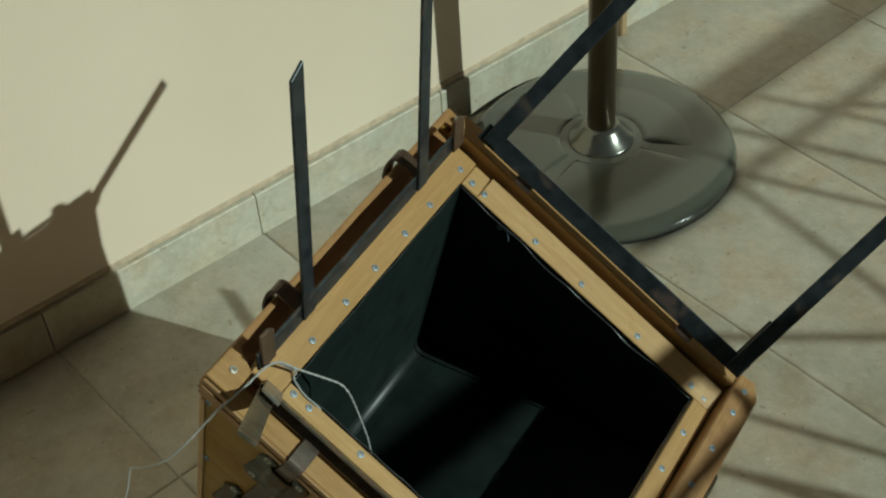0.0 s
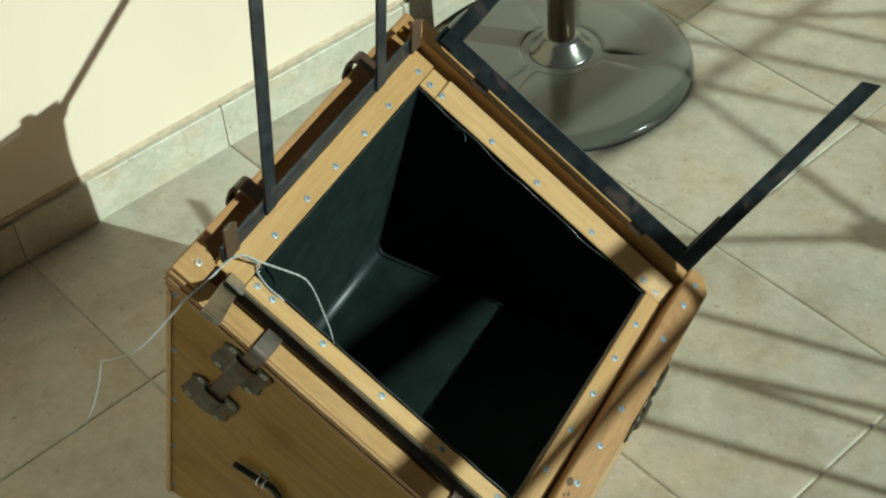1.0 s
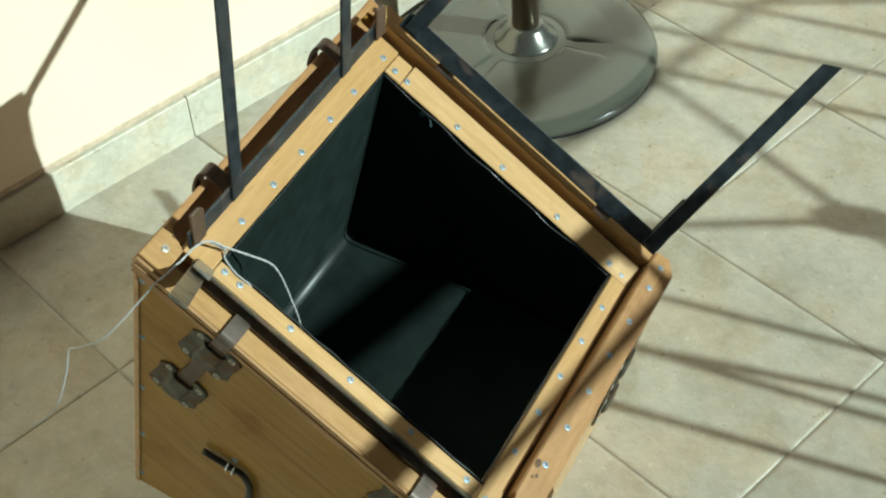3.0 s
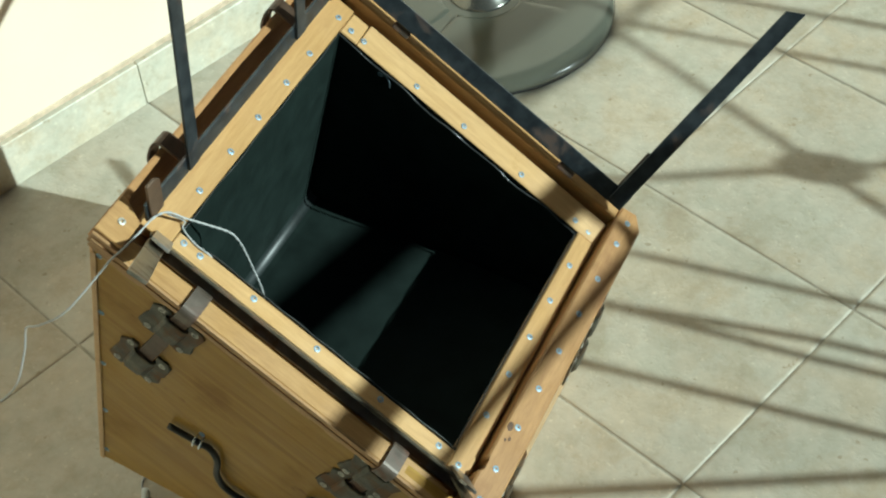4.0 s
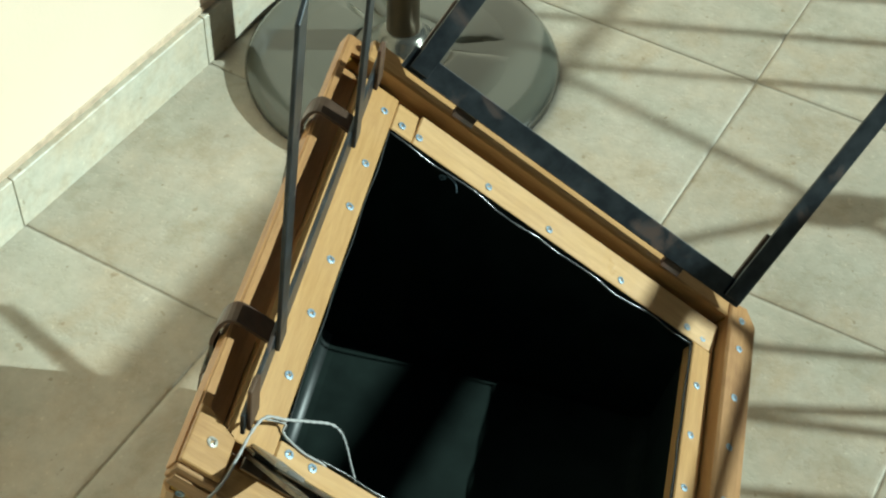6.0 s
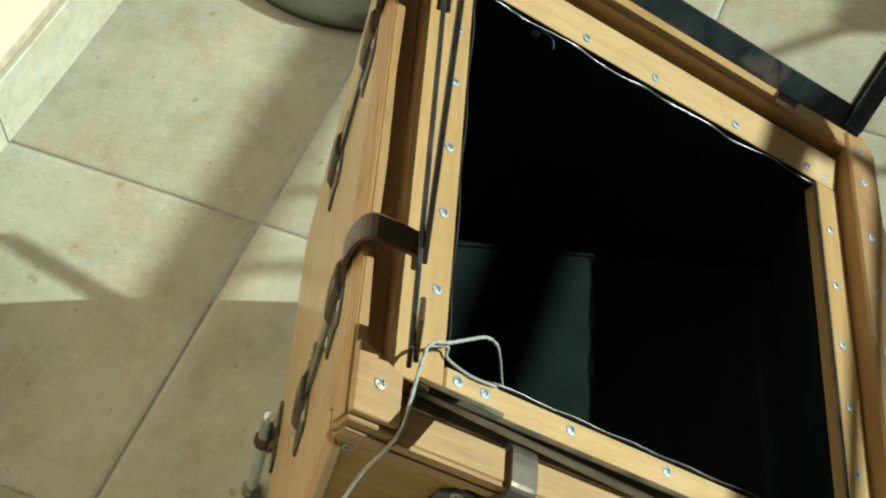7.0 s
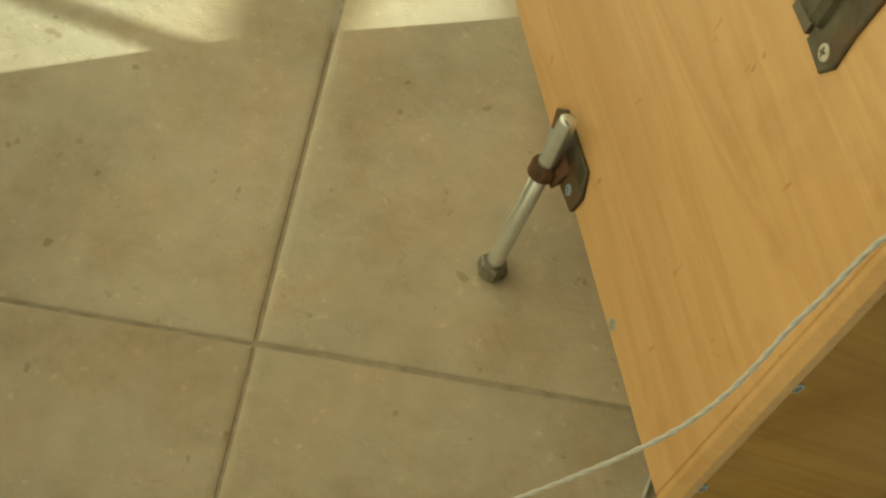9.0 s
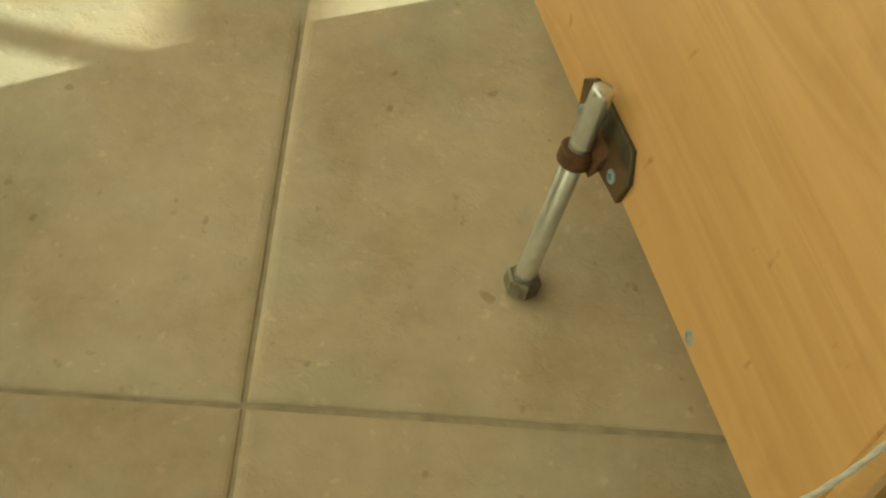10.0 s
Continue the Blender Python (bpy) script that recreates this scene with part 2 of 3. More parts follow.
def prism(points, axis_vec, w=0.001):
    """A flat outline pushed along axis_vec."""
    bm = bmesh.new()
    d = Vector(axis_vec)
    lo = [bm.verts.new(Vector(p)) for p in points]
    hi = [bm.verts.new(Vector(p) + d) for p in points]
    bm.faces.new(lo)
    bm.faces.new(hi[::-1])
    for i in range(len(points)):
        j = (i + 1) % len(points)
        bm.faces.new((lo[i], lo[j], hi[j], hi[i]))
    if w:
        soften(bm, w)
    return bm


def lathe(profile, steps=48):
    """profile: radius and height, from the axis outwards and down."""
    bm = bmesh.new()
    rings = []
    for r, z in profile:
        if r < 1e-6:
            rings.append([bm.verts.new((0, 0, z))])
        else:
            rings.append([bm.verts.new((r * math.cos(math.tau * i / steps), r * math.sin(math.tau * i / steps), z)) for i in range(steps)])
    for p, q in zip(rings, rings[1:]):
        for i in range(steps):
            j = (i + 1) % steps
            f = [p[i % len(p)], p[j % len(p)], q[j % len(q)], q[i % len(q)]]
            f = list(dict.fromkeys(f))
            if len(f) > 2:
                bm.faces.new(f)
    return bm


def tube(points, radius, sides=10, smooth_steps=6):
    """A round rod along a smooth line through the points."""
    pts = [Vector(p) for p in points]
    line = []
    for i in range(len(pts) - 1):
        p0, p1, p2, p3 = pts[max(i - 1, 0)], pts[i], pts[i + 1], pts[min(i + 2, len(pts) - 1)]
        for k in range(smooth_steps):
            t = k / smooth_steps
            line.append(0.5 * ((2 * p1) + (p2 - p0) * t + (2 * p0 - 5 * p1 + 4 * p2 - p3) * t * t + (3 * p1 - p0 - 3 * p2 + p3) * t ** 3))
    line.append(pts[-1])
    bm = bmesh.new()
    rings = []
    side = None
    for i, p in enumerate(line):
        d = (line[min(i + 1, len(line) - 1)] - line[max(i - 1, 0)]).normalized()
        if side is None:
            side = d.orthogonal().normalized()
        side = (side - side.dot(d) * d).normalized()
        up = d.cross(side)
        rings.append([bm.verts.new(p + radius * (math.cos(math.tau * k / sides) * side + math.sin(math.tau * k / sides) * up)) for k in range(sides)])
    for p, q in zip(rings, rings[1:]):
        for k in range(sides):
            bm.faces.new((p[k], p[(k + 1) % sides], q[(k + 1) % sides], q[k]))
    bm.faces.new(rings[0][::-1])
    bm.faces.new(rings[-1])
    return bm


def twisted(points, radius, pitch, phase):
    """One of two strands wound round a common line."""
    pts = [Vector(p) for p in points]
    fine = []
    for i in range(len(pts) - 1):
        p0, p1, p2, p3 = pts[max(i - 1, 0)], pts[i], pts[i + 1], pts[min(i + 2, len(pts) - 1)]
        n = max(3, int((p2 - p1).length / 0.0018))
        for k in range(n):
            t = k / n
            fine.append(0.5 * ((2 * p1) + (p2 - p0) * t + (2 * p0 - 5 * p1 + 4 * p2 - p3) * t * t + (3 * p1 - p0 - 3 * p2 + p3) * t ** 3))
    out, run, side = [], 0.0, Vector((0.3, 0.5, 0.8)).normalized()
    for i, p in enumerate(fine):
        q = fine[min(i + 1, len(fine) - 1)]
        d = (q - fine[max(i - 1, 0)]).normalized()
        side = (side - side.dot(d) * d).normalized()
        a = phase + math.tau * run / pitch
        out.append(p + radius * 0.38 * (math.cos(a) * side + math.sin(a) * d.cross(side)))
        run += (q - p).length
    return tube(out, radius, 6, 1)


def screw_mesh(radius, dome, mat):
    """A countersunk head with a cross recess, lying in the xy plane."""
    bm = bmesh.new()
    a = radius * 0.16
    b = radius * 0.58
    cross = [(b, -a), (b, a), (a, a), (a, b), (-a, b), (-a, a), (-b, a), (-b, -a), (-a, -a), (-a, -b), (a, -b), (a, -a)]
    ring = []
    for x, y in cross:
        ang = math.atan2(y, x)
        ring.append((radius * math.cos(ang), radius * math.sin(ang)))
    top = [bm.verts.new((x, y, dome)) for x, y in cross]
    low = [bm.verts.new((x * 0.7, y * 0.7, dome - 0.0018)) for x, y in cross]
    rim = [bm.verts.new((x, y, dome * 0.55)) for x, y in ring]
    foot = [bm.verts.new((x, y, -0.0008)) for x, y in ring]
    for i in range(12):
        j = (i + 1) % 12
        bm.faces.new((top[i], top[j], rim[j], rim[i]))
        bm.faces.new((low[i], low[j], top[j], top[i]))
        bm.faces.new((rim[i], rim[j], foot[j], foot[i]))
    bm.faces.new(low)
    me = bpy.data.meshes.new("screw")
    bmesh.ops.recalc_face_normals(bm, faces=bm.faces)
    bm.to_mesh(me)
    bm.free()
    me.materials.append(mat)
    return me


SCREW = screw_mesh(0.0033, 0.0008, SKY_ZINC)
BIG_SCREW = screw_mesh(0.0037, 0.0013, PALE_ZINC)


def frame_at(p, normal, spin=0.0):
    m = Vector(normal).to_track_quat("Z", "Y").to_matrix().to_4x4()
    return Matrix.Translation(p) @ m @ pose(0, 0, 0, 0, 0, spin)


# ---------------------------------------------------------------- floor, wall, railing
TS = 0.3345                     # tile pitch


def wall_y(x):
    return 0.299 - 0.033 * x


floor = part("floor", block((-4.0, -1.95, -0.12), (5.0, 0.45, -0.0019), 0), GROUT)
tagged(floor, "beige stone-look ceramic floor tiles with narrow grout joints", "floor", kind="structure")
ground = part("ground", block((-300, -300, -0.6), (300, 300, -0.14), 0), EARTH)
tagged(ground, "dry open ground around the tiled terrace", "ground", kind="structure")
wb = bmesh.new()
WDIR = Vector((1, -0.033, 0)).normalized()
WNOR = Vector((0.033, 1, 0)).normalized()
slab(wb, (-4.0, wall_y(-4.0), -0.1), WDIR * 9.0, WNOR * 0.2, (0, 0, 2.9))
wall = tagged(part("wall_north", wb, WALL), "cream painted plaster wall with a fine texture", "wall", kind="structure")
skirting = tagged(new("baseboard"), "marbled cream ceramic skirting tiles along the wall", "baseboard", kind="structure")
for k in range(-5, 8):
    x0 = k * TS - 0.003
    o = Vector((x0 + 0.0008, wall_y(x0), 0.0))
    pts = [o - WNOR * 0.009, o - WNOR * 0.009 + Vector((0, 0, 0.0725)), o - WNOR * 0.0078 + Vector((0, 0, 0.0740)), o + WNOR * 0.004 + Vector((0, 0, 0.0745)), o + WNOR * 0.004]
    part("skirting_tile", prism(pts, WDIR * (TS - 0.0013), 0.0005), SKIRT, skirting)

# brown strip standing in for the soft shade line above the skirting
SHADE_LINE = plain("skirting_shade_line", (0.58, 0.465, 0.335), 0.85, 70.0, 0.2, relief=0.0006)
part("joint_strip", beam(Vector((-1.7, wall_y(-1.7), 0.0742)) - WNOR * 0.0016, WDIR * 4.3, WNOR * 0.0034, (0, 0, 0.0095), 0.0012), SHADE_LINE, skirting, "brownish strip coloured as the shade line above the tiles")

# wrought-iron railing on the terrace's open side
RAIL_Y = -1.78
railing = tagged(new("railing"), "dark wrought-iron terrace railing with crossed panels", "railing")


def bar(name, a, b, r, parent, sides=8):
    return part(name, tube([a, b], r, sides, 1), RAIL_IRON, parent, smooth=True)


part("handrail", block((-2.0, RAIL_Y - 0.023, 1.022), (4.0, RAIL_Y + 0.023, 1.049), 0.004), RAIL_IRON, railing)
bar("mid_rail", (-2.0, RAIL_Y, 0.951), (4.0, RAIL_Y, 0.951), 0.0075, railing)
part("bottom_rail", block((-2.0, RAIL_Y - 0.012, 0.09), (4.0, RAIL_Y + 0.012, 0.115), 0.002), RAIL_IRON, railing)
for k in range(-3, 5):
    c = 0.744 + 0.68 * k
    for dx in (-0.238, 0.238):
        bar("baluster", (c + dx, RAIL_Y, 0.11), (c + dx, RAIL_Y, 1.024), 0.0065, railing)
    bar("baluster", (c + 0.342, RAIL_Y, 0.760), (c + 0.342, RAIL_Y, 1.024), 0.0075, railing)
    for dx in (-0.009, 0.022):
        bar("fork_bar", (c + 0.342, RAIL_Y, 0.772), (c + 0.342 + dx, RAIL_Y, 0.640), 0.0065, railing)
        bar("fork_bar", (c + 0.342 + dx, RAIL_Y, 0.640), (c + 0.342 + dx, RAIL_Y, 0.11), 0.0065, railing)
    bar("cross_bar", (c - 0.238, RAIL_Y, 0.972), (c + 0.238, RAIL_Y, 0.487), 0.006, railing)
    bar("cross_bar", (c - 0.238, RAIL_Y, 0.487), (c + 0.238, RAIL_Y, 0.972), 0.006, railing)
    hub = lathe([(0, 0.006), (0.030, 0.005), (0.034, 0), (0.030, -0.005), (0, -0.006)], 16)
    bmesh.ops.rotate(hub, verts=hub.verts, matrix=Matrix.Rotation(radians(90), 3, "X"))
    bmesh.ops.translate(hub, verts=hub.verts, vec=(c, RAIL_Y, 0.7297))
    part("rosette", hub, RAIL_IRON, railing, smooth=True)
for x in (-2.0, 4.0):
    part("post", block((x - 0.02, RAIL_Y - 0.02, -0.005), (x + 0.02, RAIL_Y + 0.02, 1.043), 0.002), RAIL_IRON, railing)

# ---------------------------------------------------------------- round pedestal stand
SX, SY, SR = 0.793, 0.060, 0.198
stand = tagged(new("pedestal_stand"), "round taupe enamelled metal pedestal base with a bronze tube", "stand")
stand.location = (SX, SY, 0)
part("rubber_edge", lathe([(0, 0.0), (SR - 0.004, 0.0), (SR - 0.001, 0.003), (SR - 0.001, 0.009), (0, 0.009)], 64), RUBBER, stand, "black rubber edging", True)
part("base_plate", lathe([(0, 0.034), (0.055, 0.034), (0.075, 0.030), (0.12, 0.0285), (0.165, 0.025), (0.185, 0.021), (SR - 0.004, 0.015), (SR, 0.009), (SR - 0.004, 0.007)], 72), STAND, stand, "glossy taupe enamelled disc", True)
part("collar", lathe([(0.020, 0.062), (0.024, 0.062), (0.029, 0.056), (0.036, 0.045), (0.046, 0.038), (0.0485, 0.035), (0.0485, 0.030)], 48), COLLAR, stand, "bright flared metal collar", True)
part("pole", lathe([(0, 1.25), (0.0195, 1.25), (0.0205, 1.24), (0.0205, 0.03), (0, 0.03)], 32), POLE, stand, "bronze coloured metal tube", True)


def raised_sector(a0, a1, steps=24):
    """A panel pressed up out of the disc, steep at its inner edge and sides, running out towards the rim."""
    surface = [(0.0590, 0.0322, 0.0), (0.0620, 0.0316, 0.0042), (0.0690, 0.0306, 0.0052), (0.0950, 0.0292, 0.0042), (0.1200, 0.0284, 0.0022), (0.1420, 0.0268, -0.0006)]
    bm = bmesh.new()
    grid = []
    for i in range(steps + 1):
        edge = min(i, steps - i)
        lift = (0.0, 0.8, 1.0)[min(edge, 2)]
        a = a0 + (a1 - a0) * (i / steps if 1 < i < steps - 1 else (0.0, 0.022)[min(edge, 1)] if i < steps / 2 else 1 - (0.0, 0.022)[min(edge, 1)])
        grid.append([bm.verts.new((r * math.cos(radians(a)), r * math.sin(radians(a)), z - 0.0006 + up_by * lift)) for r, z, up_by in surface])
    for p, q in zip(grid, grid[1:]):
        for k in range(len(surface) - 1):
            bm.faces.new((p[k], p[k + 1], q[k + 1], q[k]))
    return bm


for a0, a1 in ((-172, -64), (-52, 56), (68, 176)):
    part("raised_panel", raised_sector(a0, a1), STAND, stand, smooth=True)

# a timber trim at the wall's far end
post = tagged(new("door_trim"), "slim tan timber door trim beside the wall", "trim", kind="structure")
part("trim_board", block((1.029, 0.243, 0.0), (1.043, 0.262, 2.1), 0.002), TRIM_WOOD, post)

# ---------------------------------------------------------------- the wooden box
BOX = Matrix(((0.24981, 0.95110, 0.18169, -0.0124), (-0.77776, 0.30886, -0.54744, -0.3222), (-0.57678, -0.00456, 0.81689, 0.4532), (0, 0, 0, 1)))
box = tagged(new("wooden_box"), "tilted plywood box with a black metal liner and steel brackets", "wooden box")
box.matrix_world = BOX
Y0, Y1 = -0.050, 0.356                      # front and back faces
TL, BL, BR, TR = (-0.048, -0.002), (0.1040, -0.3778), (0.4767, -0.2168), (0.3857, 0.008)
U = Vector((0.375, 0, -0.927))              # down the side panels
BD = Vector((0.918, 0, 0.3966))             # along the bottom
TH = 0.012


def xz(p, y):
    return Vector((p[0], y, p[1]))


def inset(p, a, b):
    return (p[0] + a * BD.x + b * U.x, p[1] + a * BD.z + b * U.z)


# the front and back panels follow the whole outline, the other three sit between them
outline = [TL, BL, BR, TR]
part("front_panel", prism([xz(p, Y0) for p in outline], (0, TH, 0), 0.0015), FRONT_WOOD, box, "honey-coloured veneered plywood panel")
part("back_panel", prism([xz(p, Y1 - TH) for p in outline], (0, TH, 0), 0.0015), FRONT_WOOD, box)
yi, yl = Y0 + TH, Y1 - Y0 - 2 * TH
OUT = 0.004                                 # the pale side stands proud of the boards
side_top = (TL[0] - 0.0006 + 0.0255 * U.x, TL[1] + 0.0255 * U.z)
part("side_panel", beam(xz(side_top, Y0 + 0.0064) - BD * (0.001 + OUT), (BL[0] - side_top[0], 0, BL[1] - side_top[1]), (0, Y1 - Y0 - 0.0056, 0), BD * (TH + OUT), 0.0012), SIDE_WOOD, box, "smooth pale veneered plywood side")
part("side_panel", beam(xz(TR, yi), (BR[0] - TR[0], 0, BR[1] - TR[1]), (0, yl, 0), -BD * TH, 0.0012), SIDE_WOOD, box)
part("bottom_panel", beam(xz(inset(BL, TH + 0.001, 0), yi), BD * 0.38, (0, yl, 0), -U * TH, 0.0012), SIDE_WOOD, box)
part("top_batten", beam(xz((TL[0] + 0.002, TL[1]), Y0 + 0.001) + U * 0.0175 - BD * 0.0048, -U * 0.0105, (0, Y1 - Y0 - 0.002, 0), BD * 0.0062, 0.0012), SIDE_WOOD, box, "pale plywood edge batten")

chamfer = [(-0.0050, 0.0062), (-0.0050, 0.0030), (-0.0012, -0.0018), (0.0040, -0.0018), (0.0040, -0.0004), (-0.0004, -0.0004), (-0.0004, 0.0062)]
part("edge_strip", prism([xz(side_top, Y0 + b) + BD * a for a, b in chamfer], (BL[0] - side_top[0], 0, BL[1] - side_top[1]), 0.0003), SIDE_WOOD, box, "pale chamfered plywood edge")
ragged = random.Random(4)
xs = [-0.046 + 0.0115 * i for i in range(38)]
low = [xz((x, -0.0145 - ragged.choice((0.0, 0.0008, 0.0015, 0.004))), Y0 - 0.0032) for x in xs if x < 0.376]
part("edge_batten", prism([xz((0.376, -0.0015), Y0 - 0.0032), xz((-0.046, -0.0035), Y0 - 0.0032)] + low, (0, 0.0030, 0), 0), PLY_X, box, "chipped plywood edge batten")
for x0, x1, z in ((-0.030, 0.012, -0.020), (0.024, 0.042, -0.0195), (0.150, 0.205, -0.0205), (0.222, 0.240, -0.0200)):
    part("splinter", block((x0, Y0 - 0.0012, z - 0.0018), (x1, Y0 + 0.0005, z + 0.0012), 0.0005), PALE_PLY, box, "torn veneer splinter")

# inner rim around the opening
OX0, OX1, OY0, OY1 = 0.009, 0.333, 0.006, 0.3065
RT = 0.014
ledge = [(-0.0258 - ragged.choice((0.0, 0.0004, 0.0008, 0.0014)), -0.0122 + 0.0219 * i, -RT) for i in range(17)]
part("rim_strip", prism([(OX0, -0.0122, -RT)] + ledge + [(OX0, 0.3382, -RT)], (0, 0, RT), 0.0007), WOOD_Y, box, "rim strip with a ragged outer edge")
part("rim_strip", block((OX1, -0.0125, -RT), (0.3555, OY1, -0.0003), 0.0012), WOOD_Y, box)
part("rim_strip", block((OX0 + 0.0005, -0.0125, -RT), (OX1 - 0.0005, OY0, 0.0003), 0.0012), WOOD_X, box)
part("rim_strip", prism([(OX0 + 0.022, OY1, -RT), (OX0 + 0.022, 0.3365, -RT), (OX0 + 0.022, 0.3365, 0.0032), (OX0 + 0.022, OY1, -0.0010)], (0.3335 - OX0, 0, 0), 0.0010), WOOD_X, box)
part("rim_strip", block((OX0 + 0.0005, OY1, -RT), (OX0 + 0.0215, 0.3365, -0.0002), 0.0012), WOOD_X, box)
# floor of the gutter between the inner rim and the outer boards
part("gutter_board", block((0.3555, -0.045, -0.020), (0.383, 0.362, -0.0125), 0), BOARD_Y, box)
part("gutter_board", block((-0.019, -0.045, -0.020), (0.3555, -0.0125, -0.0145), 0), BOARD_X, box)
part("gutter_board", block((-0.019, 0.3365, -0.020), (0.3555, 0.362, -0.0125), 0), BOARD_X, box)
# outer boards
part("outer_board", prism([(-0.0500, -0.044, -0.0004), (-0.0500, 0.365, -0.0004), (-0.0215, 0.365, -0.0004), (-0.0215, 0.352, -0.0004), (-0.0440, 0.348, -0.0004), (-0.0452, 0.300, -0.0004), (-0.0436, 0.250, -0.0004), (-0.0448, 0.190, -0.0004), (-0.0438, 0.120, -0.0004), (-0.0452, 0.050, -0.0004), (-0.0440, -0.003, -0.0004), (-0.0380, -0.010, -0.0004), (-0.0215, -0.0125, -0.0004), (-0.0215, -0.044, -0.0004)], (0, 0, 0.0044), 0.0006), BOARD_Y, box, "stained plywood board with a long recess")
part("corner_block", prism([(-0.0503, -0.0485, 0.0042), (-0.0503, -0.0060, 0.0042), (-0.0420, -0.0075, 0.0042), (-0.0215, -0.0180, 0.0042), (-0.0212, -0.0485, 0.0042)], (0, 0, 0.0048), 0.0008), BOARD_X, box, "screwed corner piece of pale wood")
part("recess_board", block((-0.0480, -0.036, -0.0200), (-0.0274, 0.352, -0.0080), 0), BOARD_Y, box, "plywood floor of the recess")
for y0, y1 in ((-0.0440, -0.0127), (0.3525, 0.3645)):
    part("recess_end", block((-0.0488, y0, -0.0140), (-0.0275, y1, -0.0006), 0), BOARD_Y, box, "plywood end of the recess")
part("corner_filler", block((-0.0494, -0.0515, -0.0135), (-0.0203, -0.0440, 0.0040), 0.0008), PLY_X, box, "layered plywood corner end")
part("edge_ply", block((-0.0512, -0.0485, -0.0095), (-0.0491, 0.3645, 0.0030), 0.0004), RED_PLY, box, "layered reddish plywood edge")
part("outer_board", prism([(0.3575, -0.046, -0.012), (0.3575, 0.000, -0.012), (0.3635, 0.000, -0.012), (0.3635, 0.014, -0.012), (0.3585, 0.014, -0.012), (0.3575, 0.362, -0.012), (0.376, 0.366, -0.012), (0.3885, 0.350, -0.012), (0.3895, -0.050, -0.012)], (0, 0, 0.026), 0.002), BOARD_Y, box, "stained board with a row of screws and a knot")
part("outer_board", block((-0.020, -0.0545, -0.012), (0.345, -0.033, 0.006), 0.0015), BOARD_X, box)
for z0, z1, out, mat, words in ((-0.0120, -0.0082, 0.0006, PALE_PLY, "pale plywood layer"), (-0.0078, -0.0040, 0.0018, PLY_X, "dark plywood layer"), (-0.0036, 0.0006, 0.0008, BOARD_X, "plywood layer"), (0.0010, 0.0052, 0.0020, PLY_X, "worn plywood layer")):
    edge = [xz((-0.020 + 0.0145 * i, z0 + ragged.choice((0.0, 0.0, 0.0005, 0.0010))), -0.0545 - out) for i in range(26)]
    part("ply_layer", prism([xz((0.3445, z1), -0.0545 - out), xz((-0.0200, z1), -0.0545 - out)] + edge, (0, out + 0.0004, 0), 0), mat, box, words)
part("outer_board", block((-0.033, 0.3435, -0.012), (0.356, 0.3665, 0.0135), 0.0015), BOARD_X, box)

# dark knots in the screwed board
KNOT = plain("dark_knot", (0.10, 0.05, 0.022), 0.6, 260.0, 0.4)
for x, y, r in ((0.3640, 0.0560, 0.0042), (0.3690, 0.0440, 0.0020), (0.3655, 0.0405, 0.0016)):
    kb = lathe([(0, 0.0003), (r * 0.8, 0.0003), (r, 0.0)], 12)
    bmesh.ops.transform(kb, matrix=Matrix.Translation((x, y, 0.0141)) @ Matrix.Diagonal((0.8, 1.25, 1, 1)), verts=kb.verts)
    part("knot", kb, KNOT, box)

# black liner: a rounded well, open at the top


def liner():
    bm = bmesh.new()
    a0, a1 = Vector((OX0 + 0.001, 0, 0.0)), Vector((OX1 - 0.001, 0, 0.0))
    c0 = Vector((0.1047, 0, -0.2375))
    fall = Vector((0.8880, 0, 0.4598))
    k = (a1.z - c0.z - (a1.x - c0.x) * fall.z / fall.x) / (U.z - U.x * fall.z / fall.x)
    c1 = a1 - U * k
    rad = 0.016
    prof = [a0]
    for c, d_in, d_out in ((c0, (c0 - a0).normalized(), (c1 - c0).normalized()), (c1, (c1 - c0).normalized(), (a1 - c1).normalized())):
        for i in range(6):
            t = i / 5
            p, q = c - d_in * rad, c + d_out * rad
            prof.append((1 - t) ** 2 * p + 2 * t * (1 - t) * c + t * t * q)
    prof.append(a1)
    taper = [0.0] + [0.0140] * (len(prof) - 2) + [0.0]
    rows = [[bm.verts.new((p.x, y + k * sgn, p.z)) for p, k in zip(prof, taper)] for y, sgn in ((OY0 + 0.001, 1), (OY1 - 0.001, -1))]
    for i in range(len(prof) - 1):
        bm.faces.new((rows[0][i], rows[0][i + 1], rows[1][i + 1], rows[1][i]))
    bm.faces.new(rows[0])
    bm.faces.new(rows[1])
    return bm


well = part("liner", liner(), BLACK, box, "black painted metal well with a rounded bottom", False)
well.data.materials.append(CREASE)
for i in range(2, 5):                       # the rounded crease, lighter and glossier for its highlight
    well.data.polygons[i].material_index = 1
    well.data.polygons[i].use_smooth = True


# screws of the rim, the outer board and the panels' edges
def screws(points, normal, me=SCREW, parent=box):
    for p in points:
        same_part("screw", me, parent, frame_at(p, normal, random.uniform(0, 90)))


